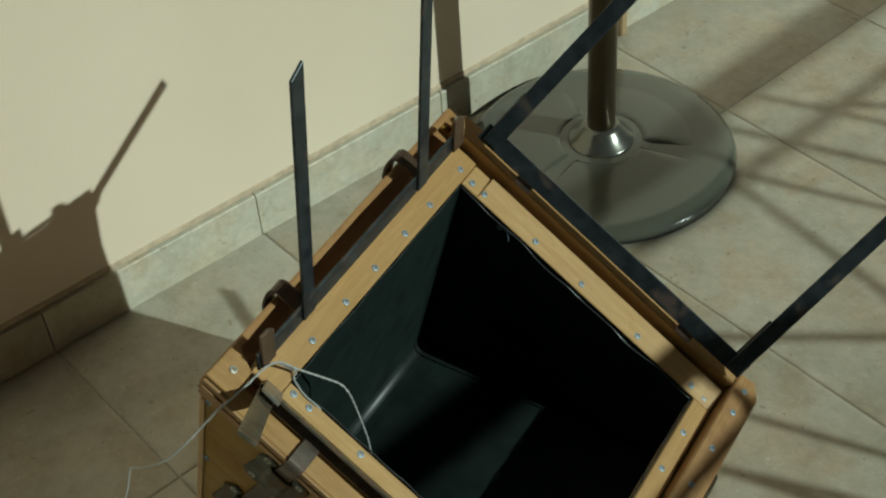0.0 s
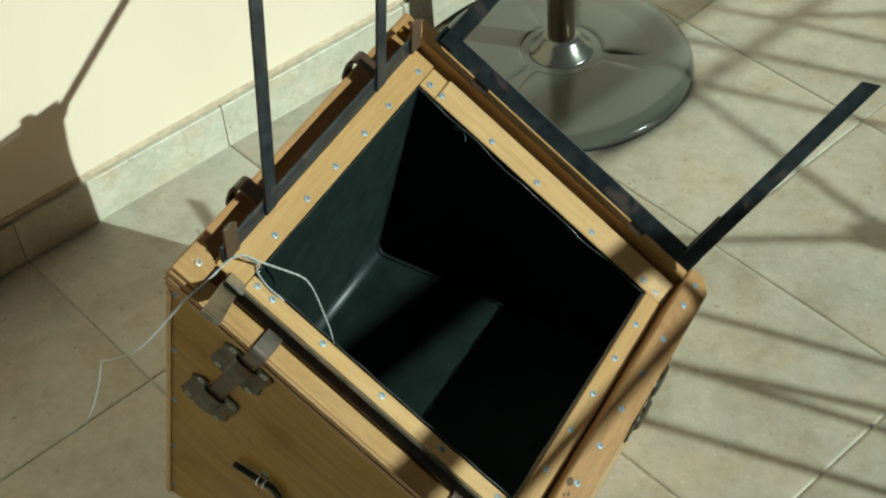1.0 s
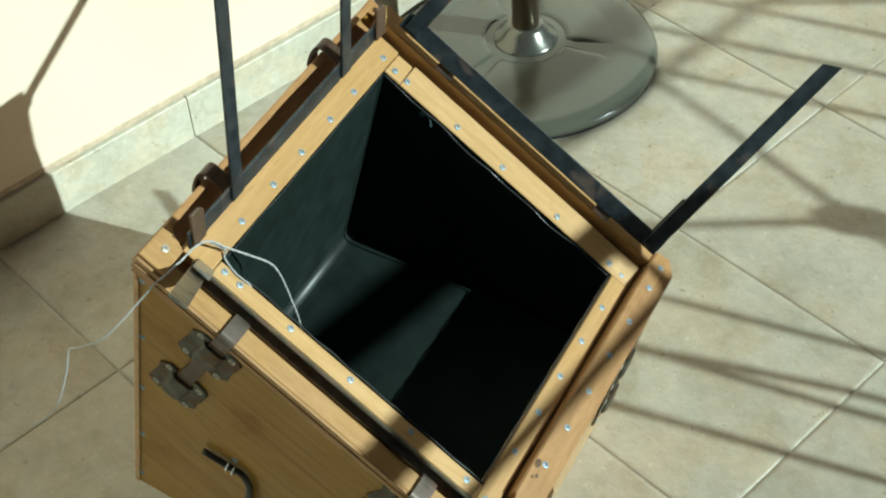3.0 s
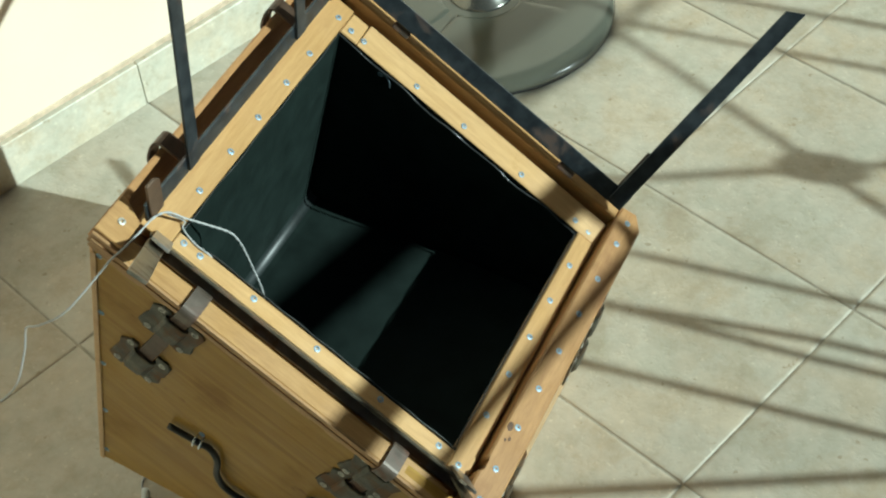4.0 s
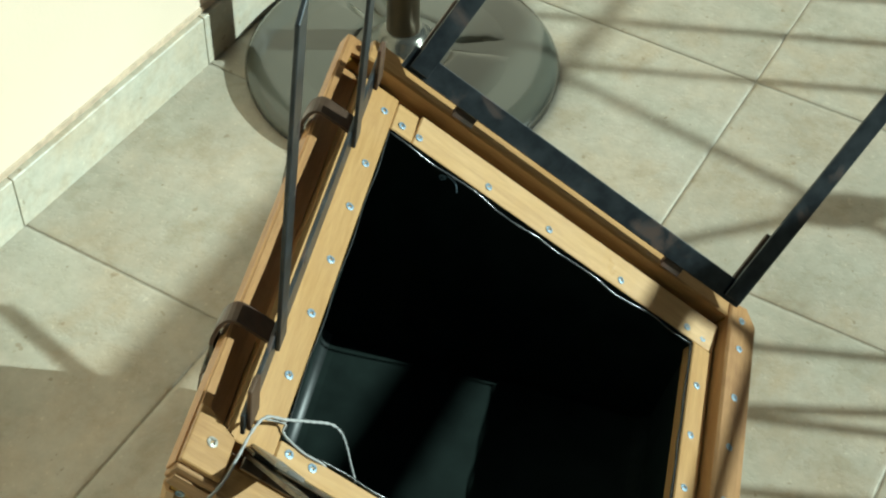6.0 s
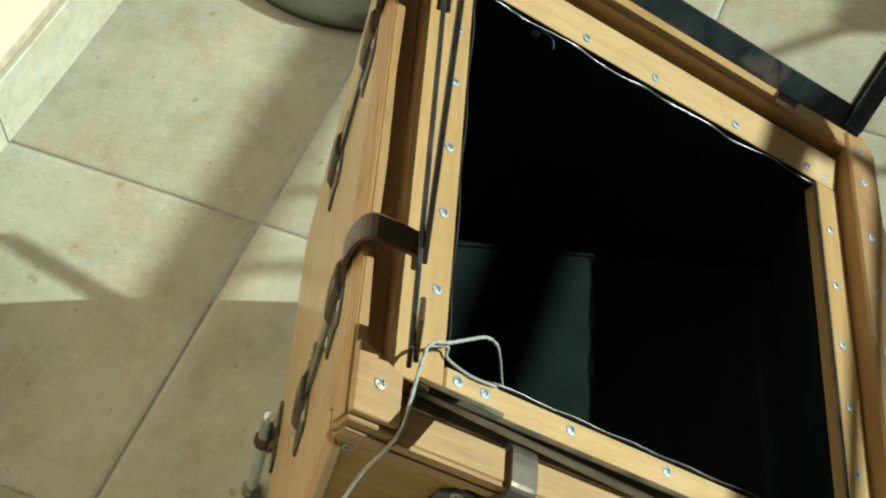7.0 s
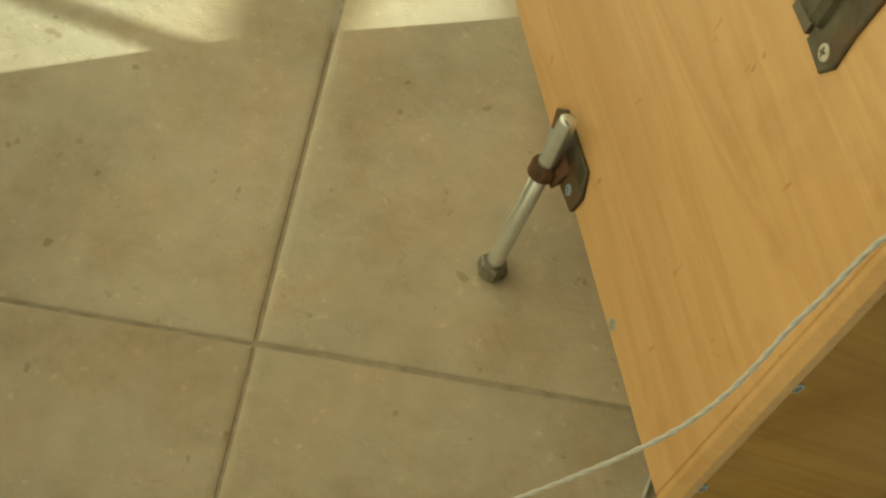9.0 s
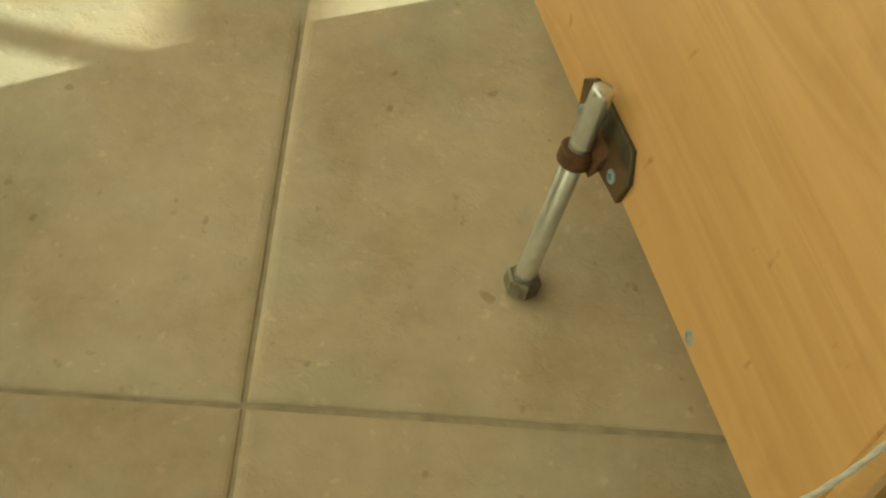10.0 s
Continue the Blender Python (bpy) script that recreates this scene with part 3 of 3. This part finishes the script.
screws([(0.0, y, 0.0) for y in (0.3182, 0.2581, 0.2116, 0.1580, 0.1074, 0.0526)], (0, 0, 1))
screws([(x, 0.3155, 0.0003) for x in (0.0181, 0.0349, 0.1055, 0.1693, 0.2479, 0.3233)], (0, 0, 1))
screws([(0.342, y, -0.0003) for y in (0.3155, 0.2638, 0.2126, 0.1613, 0.1107, 0.0582, -0.0038)], (0, 0, 1))
screws([(x, -0.0010, 0.0003) for x in (0.0183, 0.0366, 0.0980, 0.1711, 0.2461, 0.3162)], (0, 0, 1))
screws([(0.371, y, 0.0140) for y in (0.3466, 0.3152, 0.2625, 0.2117, 0.1601, 0.1099, 0.0601, 0.0095, -0.0266)], (0, 0, 1))
screws([(-0.0355, -0.0279, 0.0090), (-0.0355, 0.357, 0.0090)], (0, 0, 1), BIG_SCREW)
FRONT = Vector((0, -1, 0))
SIDE = Vector((-0.927, 0, -0.375))           # out of the pale side
FAR = -SIDE
for k in (0.027, 0.118, 0.208, 0.300, 0.385):
    screws([xz(TL, Y0) + U * k + BD * 0.0065], FRONT)
for k in (0.035, 0.075, 0.150, 0.215):
    screws([xz(TR, Y0) + U * k - BD * 0.007], FRONT)
screws([xz(TL, 0.047) + U * 0.400 + SIDE * (OUT + 0.0006)], SIDE)


ragged_edge = random.Random(9)


# sliding latches: two bridged guide plates over a bent strap, on each panel
def guide_plate(centre, along, across, out, reach=0.0225):
    """A pressed plate with two roughly sheared, screwed wings and a raised bridge; reach: from the middle to the screws."""
    c, a, b, n = Vector(centre), Vector(along).normalized(), Vector(across).normalized(), Vector(out).normalized()
    bm = bmesh.new()
    cut = lambda: ragged_edge.uniform(-0.0012, 0.0012)
    for sgn in (-1, 1):
        far = reach + 0.0095
        pts = [(-0.027, far - 0.006), (-0.021, far), (-0.004, far - 0.0012), (0.003, far - 0.0028), (0.016, far), (0.027, far - 0.010), (0.0245, 0.0105), (0.0175, 0.0098), (-0.0175, 0.0098), (-0.027, 0.0105)]
        pts = [((x + cut()) * sgn, (y + cut()) * sgn) for x, y in pts]
        lo = [bm.verts.new(c + a * x + b * y) for x, y in pts]
        mid = [bm.verts.new(c + a * x + b * y + n * 0.0017) for x, y in pts]
        hi = [bm.verts.new(c + a * x * 0.975 + b * (y + (0.0105 * sgn - y) * 0.04) + n * 0.0023) for x, y in pts]
        bm.faces.new(lo)
        bm.faces.new(hi[::-1])
        for low_ring, top_ring in ((lo, mid), (mid, hi)):
            for i in range(len(pts)):
                j = (i + 1) % len(pts)
                bm.faces.new((low_ring[i], low_ring[j], top_ring[j], top_ring[i]))
    rows = []
    for t, lift in ((-0.0170, 0.0), (-0.0155, 0.0006), (0.0, 0.0012), (0.0155, 0.0006), (0.0170, 0.0)):
        prof = [(-0.0140, 0.0), (-0.0122, 0.0040), (-0.0088, 0.0062), (0.0, 0.0066), (0.0088, 0.0062), (0.0122, 0.0040), (0.0140, 0.0), (0.0105, 0.0), (0.0085, 0.0042), (-0.0085, 0.0042), (-0.0105, 0.0)]
        rows.append([bm.verts.new(c + a * t + b * y + n * (z + (lift if 1 <= i <= 5 else 0.0))) for i, (y, z) in enumerate(prof)])
    for p, q in zip(rows, rows[1:]):
        for i in range(11):
            j = (i + 1) % 11
            bm.faces.new((p[i], p[j], q[j], q[i]))
    bm.faces.new(rows[0])
    bm.faces.new(rows[-1][::-1])
    plate = part("guide_plate", bm, RUSTY, box, "rusty pressed steel guide plate")
    for x, y in ((-0.020, reach), (0.020, reach), (-0.020, -reach), (0.020, -reach)):
        same_part("screw", BIG_SCREW, plate, frame_at(c + a * x + b * y + n * 0.0023, n, random.uniform(0, 90)))
    return plate


def ribbon(line, width, thick):
    """A flat band of the given thickness whose edge follows a line; width: the vector across it."""
    w = Vector(width)
    pts = [Vector(p) for p in line]
    bm = bmesh.new()
    rings = []
    for i, p in enumerate(pts):
        d = (pts[min(i + 1, len(pts) - 1)] - pts[max(i - 1, 0)]).normalized()
        nrm = d.cross(w.normalized())
        rings.append([bm.verts.new(q) for q in (p - w / 2, p + w / 2, p + w / 2 + nrm * thick, p - w / 2 + nrm * thick)])
    for p, q in zip(rings, rings[1:]):
        for i in range(4):
            bm.faces.new((p[i], p[(i + 1) % 4], q[(i + 1) % 4], q[i]))
    bm.faces.new(rings[0][::-1])
    bm.faces.new(rings[-1])
    return bm


def arc(a, b, c, steps=5):
    a, b, c = Vector(a), Vector(b), Vector(c)
    return [(1 - i / steps) ** 2 * a + 2 * (i / steps) * (1 - i / steps) * b + (i / steps) ** 2 * c for i in range(steps + 1)]


def side_latch(y):
    top = xz(TL, y)
    for s in (0.050, 0.180):
        guide_plate(top + U * s + SIDE * (OUT + 0.0008), U, (0, 1, 0), SIDE)
    knee = top + U * 0.012 + SIDE * (OUT + 0.0040)
    low_end = [top + U * 0.205 + SIDE * (OUT + 0.0015), top + U * 0.034 + SIDE * (OUT + 0.0016), knee]
    strap = part("strap", ribbon(low_end, (0, 0.0155, 0), 0.0026), OLIVE, box, "olive-grey bent steel strap")
    bend = [top + U * 0.0125 + SIDE * (OUT + 0.0041)] + arc(knee - U * 0.006, Vector((-0.0612, y, 0.0172)), Vector((-0.0500, y, 0.0164)), 8)
    bend += [Vector((-0.0320, y, 0.0165))] + arc(Vector((-0.0290, y, 0.0164)), Vector((-0.0235, y, 0.0160)), Vector((-0.0225, y, 0.0060)), 6)
    part("strap_hook", ribbon(bend, (0, 0.0165, 0), 0.0028), HOOK, strap, "dark brown rusted hooked end")


def front_latch(x, z_plates, end):
    for z in z_plates:
        guide_plate((x, Y0 - 0.0003, z), (0, 0, -1), (1, 0, 0), FRONT, 0.0185)
    # leg coloured darker for shade, hooked top lighter for the sun on it
    low_end = [Vector((x, Y0 - 0.0012, end)), Vector((x, Y0 - 0.0016, -0.020)), Vector((x, Y0 - 0.0060, -0.0095))]
    strap = part("strap", ribbon(low_end, (-0.0165, 0, 0), 0.0026), HOOK, box, "brown bent steel strap, coloured darker for its shaded leg")
    bend = [Vector((x, Y0 - 0.0059, -0.0100))] + arc((x, Y0 - 0.0080, 0.0022), (x, Y0 - 0.0086, 0.0072), (x, Y0 - 0.0040, 0.0076), 5)
    bend += [Vector((x, Y0 + 0.008, 0.0078))] + arc((x, Y0 + 0.0135, 0.0077), (x, Y0 + 0.0190, 0.0076), (x, Y0 + 0.0198, 0.000))
    part("strap_hook", ribbon(bend, (-0.0170, 0, 0), 0.0028), STRAP, strap, "grey-brown hooked end over the board, coloured lighter for its sunlit top")


side_latch(0.0610)
side_latch(0.2650)
front_latch(0.0590, (-0.0462, -0.1345), -0.160)
front_latch(0.2850, (-0.0330, -0.0830), -0.100)
for y, plates in ((0.262, (0.055, 0.125)), (0.045, (0.030, 0.095))):
    for s in plates:
        guide_plate(xz(TR, y) + U * s + FAR * 0.0003, U, (0, 1, 0), FAR)
    part("strap", ribbon([xz(TR, y) + U * 0.15 + FAR * 0.0015, xz(TR, y) + U * 0.02 + FAR * 0.0015], (0, -0.016, 0), 0.0026), STRAP, box)


# folding brackets: a strip along the rim with two upright arms and short tabs
def bracket(start, run, tilt_out, length, arms, arm_len, tabs, low, high, label, arm_mat=None, tab_mat=None, strip_mat=None, inside=False, swap=False):
    """run: unit vector along the strip; tilt_out: unit vector up the arms; arms and tabs: places along the strip."""
    s0, r, w = Vector(start), Vector(run), Vector(tilt_out)
    t = r.cross(w).normalized()
    strip = part("bracket_strip", beam(s0 + w * low, r * length, w * (high - low), t * 0.003, 0.0006), strip_mat or STRIP, box, label)
    for a, lean, *own in arms:
        o = s0 + r * (a - 0.0085) + w * (low + 0.004) + t * (-0.0034 if swap else 0.0032)
        end = w * ((own[0] if own else arm_len) - low - 0.004) + r * lean
        bm = prism([o, o + r * 0.017, o + r * 0.017 + end + w * 0.004, o + end - w * 0.006], t * 0.003, 0.0005)
        part("arm", bm, arm_mat or STRIP, strip, "straight dark steel arm")
    for a, tl in tabs:
        o = s0 + r * (a - 0.0095) + w * (low + 0.002) + t * (0.0034 if inside or swap else -0.0034)
        bm = prism([o, o + r * 0.019, o + r * 0.019 + w * (tl - 0.006), o + r * 0.012 + w * tl, o + w * tl], t * 0.003, 0.0006)
        part("tab", bm, tab_mat or STRAP, strip, "grey steel tab" if tab_mat == GREY else "brown rusted steel tab")
    return strip


def up(deg, x, y):
    a = radians(deg)
    return Vector((math.sin(a) * x, math.sin(a) * y, math.cos(a)))


bracket((-0.0165, -0.012, 0.001), (0, 1, 0), up(30, -1, 0), 0.350, ((0.074, 0.004), (0.270, 0.004)), 0.29, ((0.012, 0.041), (0.339, 0.040)), 0.008, 0.0280, "dark steel strip standing along the rim", None, RUST_TAB, None, True)
bracket((-0.010, 0.335, 0.014), (1, 0, 0), up(36, 0, 1), 0.362, ((0.014, 0.0, 0.296), (0.352, 0.0, 0.284)), 0.280, ((0.014, 0.064), (0.352, 0.064)), 0.0145, 0.034, "dark steel strip standing along the rim")
bracket((0.356, -0.0145, -0.001), (-1, 0, 0), up(36, 0, -1), 0.366, ((0.008, 0.0), (0.356, 0.0)), 0.262, ((0.010, 0.060), (0.354, 0.072)), -0.009, 0.018, "dark steel strip standing along the rim", LUG, GREY, LUG, False, True)
part("strip_flange", beam((-0.008, -0.0136, -0.0022), (0.362, 0, 0), (0, -0.0115, -0.0016), (0, 0.0002, -0.0025), 0.0005), GREY, box, "grey steel flange in the gutter")

# small hinge lugs of the far strip
for x in (0.057, 0.281):
    part("hinge_lug", beam((x - 0.010, 0.3385, 0.0185), (0.020, 0, 0), (0, 0.006, 0.0), (0, 0.0048, 0.0072), 0.0006), STRAP, box, "brown steel lug")

# bent rod clipped to the front panel
rod = [(0.1245, -0.2032), (0.1568, -0.1921), (0.1696, -0.1880), (0.1845, -0.2000), (0.1951, -0.2250), (0.2110, -0.2385), (0.2330, -0.2365), (0.2644, -0.2231),
       (0.2830, -0.2080), (0.2833, -0.1854), (0.2732, -0.1582), (0.2745, -0.1385), (0.2937, -0.1285), (0.3150, -0.1203)]
crank = part("bent_rod", tube([(x, Y0 - 0.0055, z) for x, z in rod], 0.0035, 12, 5), DARK_ROD, box, "dark bent steel rod", True)
for (x, z), (dx, dz) in (((0.1568, -0.1921), (0.945, 0.325)), ((0.3050, -0.1240), (0.93, 0.37))):
    for k in (-0.0036, 0.0036):
        c = Vector((x + dx * k, Y0 - 0.0055, z + dz * k))
        px, pz = -dz, dx
        loop = [c + Vector((px * r, dy, pz * r)) for r, dy in ((0.0048, 0.0056), (0.0050, -0.0008), (0.0033, -0.0042), (0.0, -0.0050), (-0.0033, -0.0042), (-0.0050, -0.0008), (-0.0048, 0.0056))]
        part("clip", tube(loop, 0.0011, 6, 3), BRIGHT, crank, "bright zinc wire clip", True)
    for r in (0.0088, -0.0088):
        same_part("screw", SCREW, crank, frame_at((x - dz * r, Y0, z + dx * r), FRONT))

SCRATCH = plain("dark_scratch", (0.10, 0.055, 0.016), 0.7, 300.0, 0.3)
part("scratch", beam((0.3270, Y0 - 0.0002, -0.1160), (0.0270, 0, 0.0108), (0.0004, 0, -0.0010), (0, 0.0004, 0), 0), SCRATCH, box, "dark scratch in the veneer")

# screw leg under the raised side
head_b, top_b = Vector((0.1195, 0.1470, -0.4690)), Vector((0.0710, 0.1535, -0.3535))
h_w, t_w = BOX @ head_b, BOX @ top_b
h_w.y -= 0.006
t_w.y -= 0.0065
h_w.z = 0.0
axis_w = (t_w - h_w).normalized()
inv = BOX.inverted()
h_l = inv @ h_w
axis = (inv.to_3x3() @ axis_w).normalized()
length = (t_w - h_w).length


def along_leg(profile, steps):
    bm = lathe(profile, steps)
    bmesh.ops.transform(bm, matrix=Matrix.Translation(h_l) @ axis.to_track_quat("Z", "Y").to_matrix().to_4x4(), verts=bm.verts)
    return bm


thread = [(0, length), (0.0042, length), (0.0050, length - 0.001)]
for k in range(26):
    z = length - 0.002 - 0.0013 * k
    thread += [(0.0047, z), (0.0051, z - 0.00065)]
leg = part("leg_bolt", along_leg(thread + [(0.0050, 0.012), (0.0050, 0.004), (0, 0.004)], 20), BRIGHT, box, "bright zinc-plated screw leg", True)
part("bolt_head", along_leg([(0, 0.0102), (0.0076, 0.0102), (0.0088, 0.0090), (0.0088, 0.0022), (0.0078, 0.0012), (0, 0.0012)], 6), HEAD, leg, "dull hexagonal bolt head")
part("nut_ring", along_leg([(0.0050, 0.0925), (0.0072, 0.0922), (0.0079, 0.0914), (0.0079, 0.0846), (0.0072, 0.0838), (0.0050, 0.0838), (0.0050, 0.0925)], 24), RING_RUST, leg, "rusty ring nut")
pc = xz(TL, 0.149) + U * 0.3965 + SIDE * (OUT + 0.0006)
lp = part("leg_plate", prism([pc + U * a + Vector((0, b, 0)) for a, b in ((-0.014, 0.022), (-0.006, 0.030), (0.008, 0.024), (0.013, 0.0), (0.010, -0.028), (-0.004, -0.030), (-0.016, -0.022))], SIDE * 0.0028, 0.0005), RUSTY, box, "rusty steel leg plate")
screws([pc + U * 0.004 + Vector((0, b, 0)) + SIDE * 0.003 for b in (0.020, -0.018)], SIDE, SCREW, lp)
ring_c = h_l + axis * 0.088
nk = bmesh.new()
slab(nk, pc + Vector((0, -0.010, 0)) - U * 0.006, Vector((0, 0.020, 0)), U * 0.012, ring_c + SIDE * -0.004 - pc)
soften(nk, 0.0012)
part("neck", nk, RING_RUST, lp, "rusty forged neck")

# glossy wavy lip where the liner's sheet shows under the rim, and a small hook on its wall
LIP = plain("glossy_lip", (0.11, 0.115, 0.115), 0.24, 60.0, 0.3, metal=0.7)
lip = [(OX0 + 0.002 + i * 0.0212, OY1 - 0.0022 - 0.0022 * (0.5 + 0.5 * math.sin(i * 1.3 + 0.6 * math.sin(i))) - 0.003 * math.sin(math.pi * i / 15), -0.0012 + 0.0012 * math.sin(i * 2.1)) for i in range(16)]
part("liner_lip", tube(lip, 0.0010, 6, 4), LIP, box, "shiny wavy sheet edge", True)
lip = [(OX0 + 0.0016 + 0.0008 * math.sin(i * 1.7), OY0 + 0.004 + i * 0.021, -0.0010) for i in range(15)]
part("liner_lip", tube(lip, 0.0008, 6, 4), LIP, box, smooth=True)
lip = [(OX1 - 0.0018 - 0.0012 * math.sin(i * 1.9) ** 2, OY0 + 0.004 + i * 0.021, -0.0010) for i in range(15)]
part("liner_lip", tube(lip, 0.0008, 6, 4), LIP, box, smooth=True)
lip = [(OX0 + 0.03 + i * 0.021, OY0 + 0.0012 + 0.0010 * math.sin(i * 1.6) ** 2, 0.0006) for i in range(15)]
part("liner_lip", tube(lip, 0.0008, 6, 4), LIP, box, smooth=True)
hook = part("hook", tube([(0.0700, OY1 - 0.0035, -0.0040), (0.0760, OY1 - 0.0045, -0.0035), (0.0810, OY1 - 0.0055, -0.0060), (0.0850, OY1 - 0.0060, -0.0110)], 0.0007, 8, 4), SKY_ZINC, box, "small bright wire hook", True)
same_part("screw", SCREW, hook, frame_at((0.0690, OY1 - 0.0012, -0.0105), (0, -1, 0)))
for x, z in ((0.1490, -0.1746), (0.1770, -0.1835)):
    same_part("rivet", SCREW, box, frame_at((x, OY1 - 0.0011 - 0.0100, z), (0, -1, 0)))

# ---------------------------------------------------------------- loose cords
cord = tagged(new("sensor_cord"), "thin off-white braided cord hanging over the box's corner", "cord")
hang = [(-0.1157, -0.2916, 0.4080), (-0.1325, -0.2633, 0.3809), (-0.1347, -0.2392, 0.3605),
        (-0.1330, -0.2231, 0.3371), (-0.1376, -0.2100, 0.2975), (-0.1502, -0.1809, 0.2286), (-0.1563, -0.0980, 0.1232)]
loop = [(0.150, 0.075, -0.190), (0.132, 0.070, -0.130), (0.1081, 0.0618, -0.0836), (0.0870, 0.0570, -0.0560), (0.0695, 0.0527, -0.0339), (0.0560, 0.0490, -0.0190), (0.0446, 0.0456, -0.0129), (0.0250, 0.0300, -0.0010), (0.0050, 0.0140, 0.0100), (-0.0100, 0.0046, 0.0150), (-0.0165, -0.0100, 0.0172), (-0.0180, -0.0300, 0.0128), (-0.0200, -0.0490, 0.0090), (-0.0222, -0.0585, -0.0030), (-0.0220, -0.0625, -0.0240)]
run = [BOX @ Vector(p) for p in loop] + [Vector(p) for p in hang]
for phase in (0.0, math.pi):
    part("strand", twisted(run, 0.00085, 0.017, phase), CORD, cord, "off-white twisted strand", True)
second = [(-0.0089, 0.0054, 0.0115), (0.0062, 0.0138, 0.0060), (0.0094, 0.0097, 0.0015), (0.0255, 0.0046, 0.0018), (0.0400, 0.0050, 0.0016), (0.0480, 0.0080, -0.004)]
part("strand", tube([BOX @ Vector(p) for p in second], 0.0009, 8, 5), CORD, cord, smooth=True)

plug = tagged(new("cable_plug"), "small yellow two-pin plug lying on the shaded floor tiles", "plug")
plug.matrix_world = Matrix.Translation((-0.0965, -0.2560, 0.0)) @ Matrix.Rotation(radians(238), 4, "Z")
part("body", block((-0.016, -0.0095, 0.0), (0.010, 0.0095, 0.010), 0.002), YELLOW, plug, "yellow plastic body")
for y in (-0.0048, 0.0048):
    part("pin", block((0.010, y - 0.0013, 0.0042), (0.022, y + 0.0013, 0.0056), 0.0003), BRASS, plug, "flat metal pin")
part("sleeve", tube([(-0.015, 0, 0.005), (-0.024, 0.001, 0.005), (-0.034, 0.002, 0.004)], 0.0042, 10, 3), CLEAR, plug, "pale plastic cable sleeve", True)
back = plug.matrix_world.inverted()
part("lead", tube([back @ Vector(p) for p in ((-0.079, -0.2265, 0.004), (-0.066, -0.214, 0.0025), (-0.030, -0.222, 0.0022), (0.030, -0.240, 0.0022), (0.090, -0.235, 0.0022))], 0.0014, 8, 5), CORD, plug, "thin white lead", True)

# ---------------------------------------------------------------- floor tiles
def tile_mesh():
    """A square tile with softly rounded edges."""
    bm = bmesh.new()
    h = TS / 2 - 0.0012
    rings = [[bm.verts.new((sx * (h - d), sy * (h - d), z)) for sx, sy in ((-1, -1), (1, -1), (1, 1), (-1, 1))]
             for d, z in ((0.0, -0.006), (0.0, -0.0016), (0.0008, -0.0008), (0.0024, -0.0003), (0.0050, 0.0))]
    for p, q in zip(rings, rings[1:]):
        for i in range(4):
            bm.faces.new((p[i], p[(i + 1) % 4], q[(i + 1) % 4], q[i]))
    bm.faces.new(rings[-1])
    bm.faces.new(rings[0][::-1])
    me = bpy.data.meshes.new("tile")
    bmesh.ops.recalc_face_normals(bm, faces=bm.faces)
    bm.to_mesh(me)
    bm.free()
    me.materials.append(TILE)
    return me


TILE_MESH = tile_mesh()
for i in range(-8, 12):
    for j in range(-5, 1):
        c = Vector(((i + 0.5) * TS, (j + 0.5) * TS, 0.0))
        same_part("tile", TILE_MESH, floor, Matrix.Translation(c + Vector((random.uniform(-0.0006, 0.0006), random.uniform(-0.0006, 0.0006), random.uniform(-0.0004, 0.0)))))
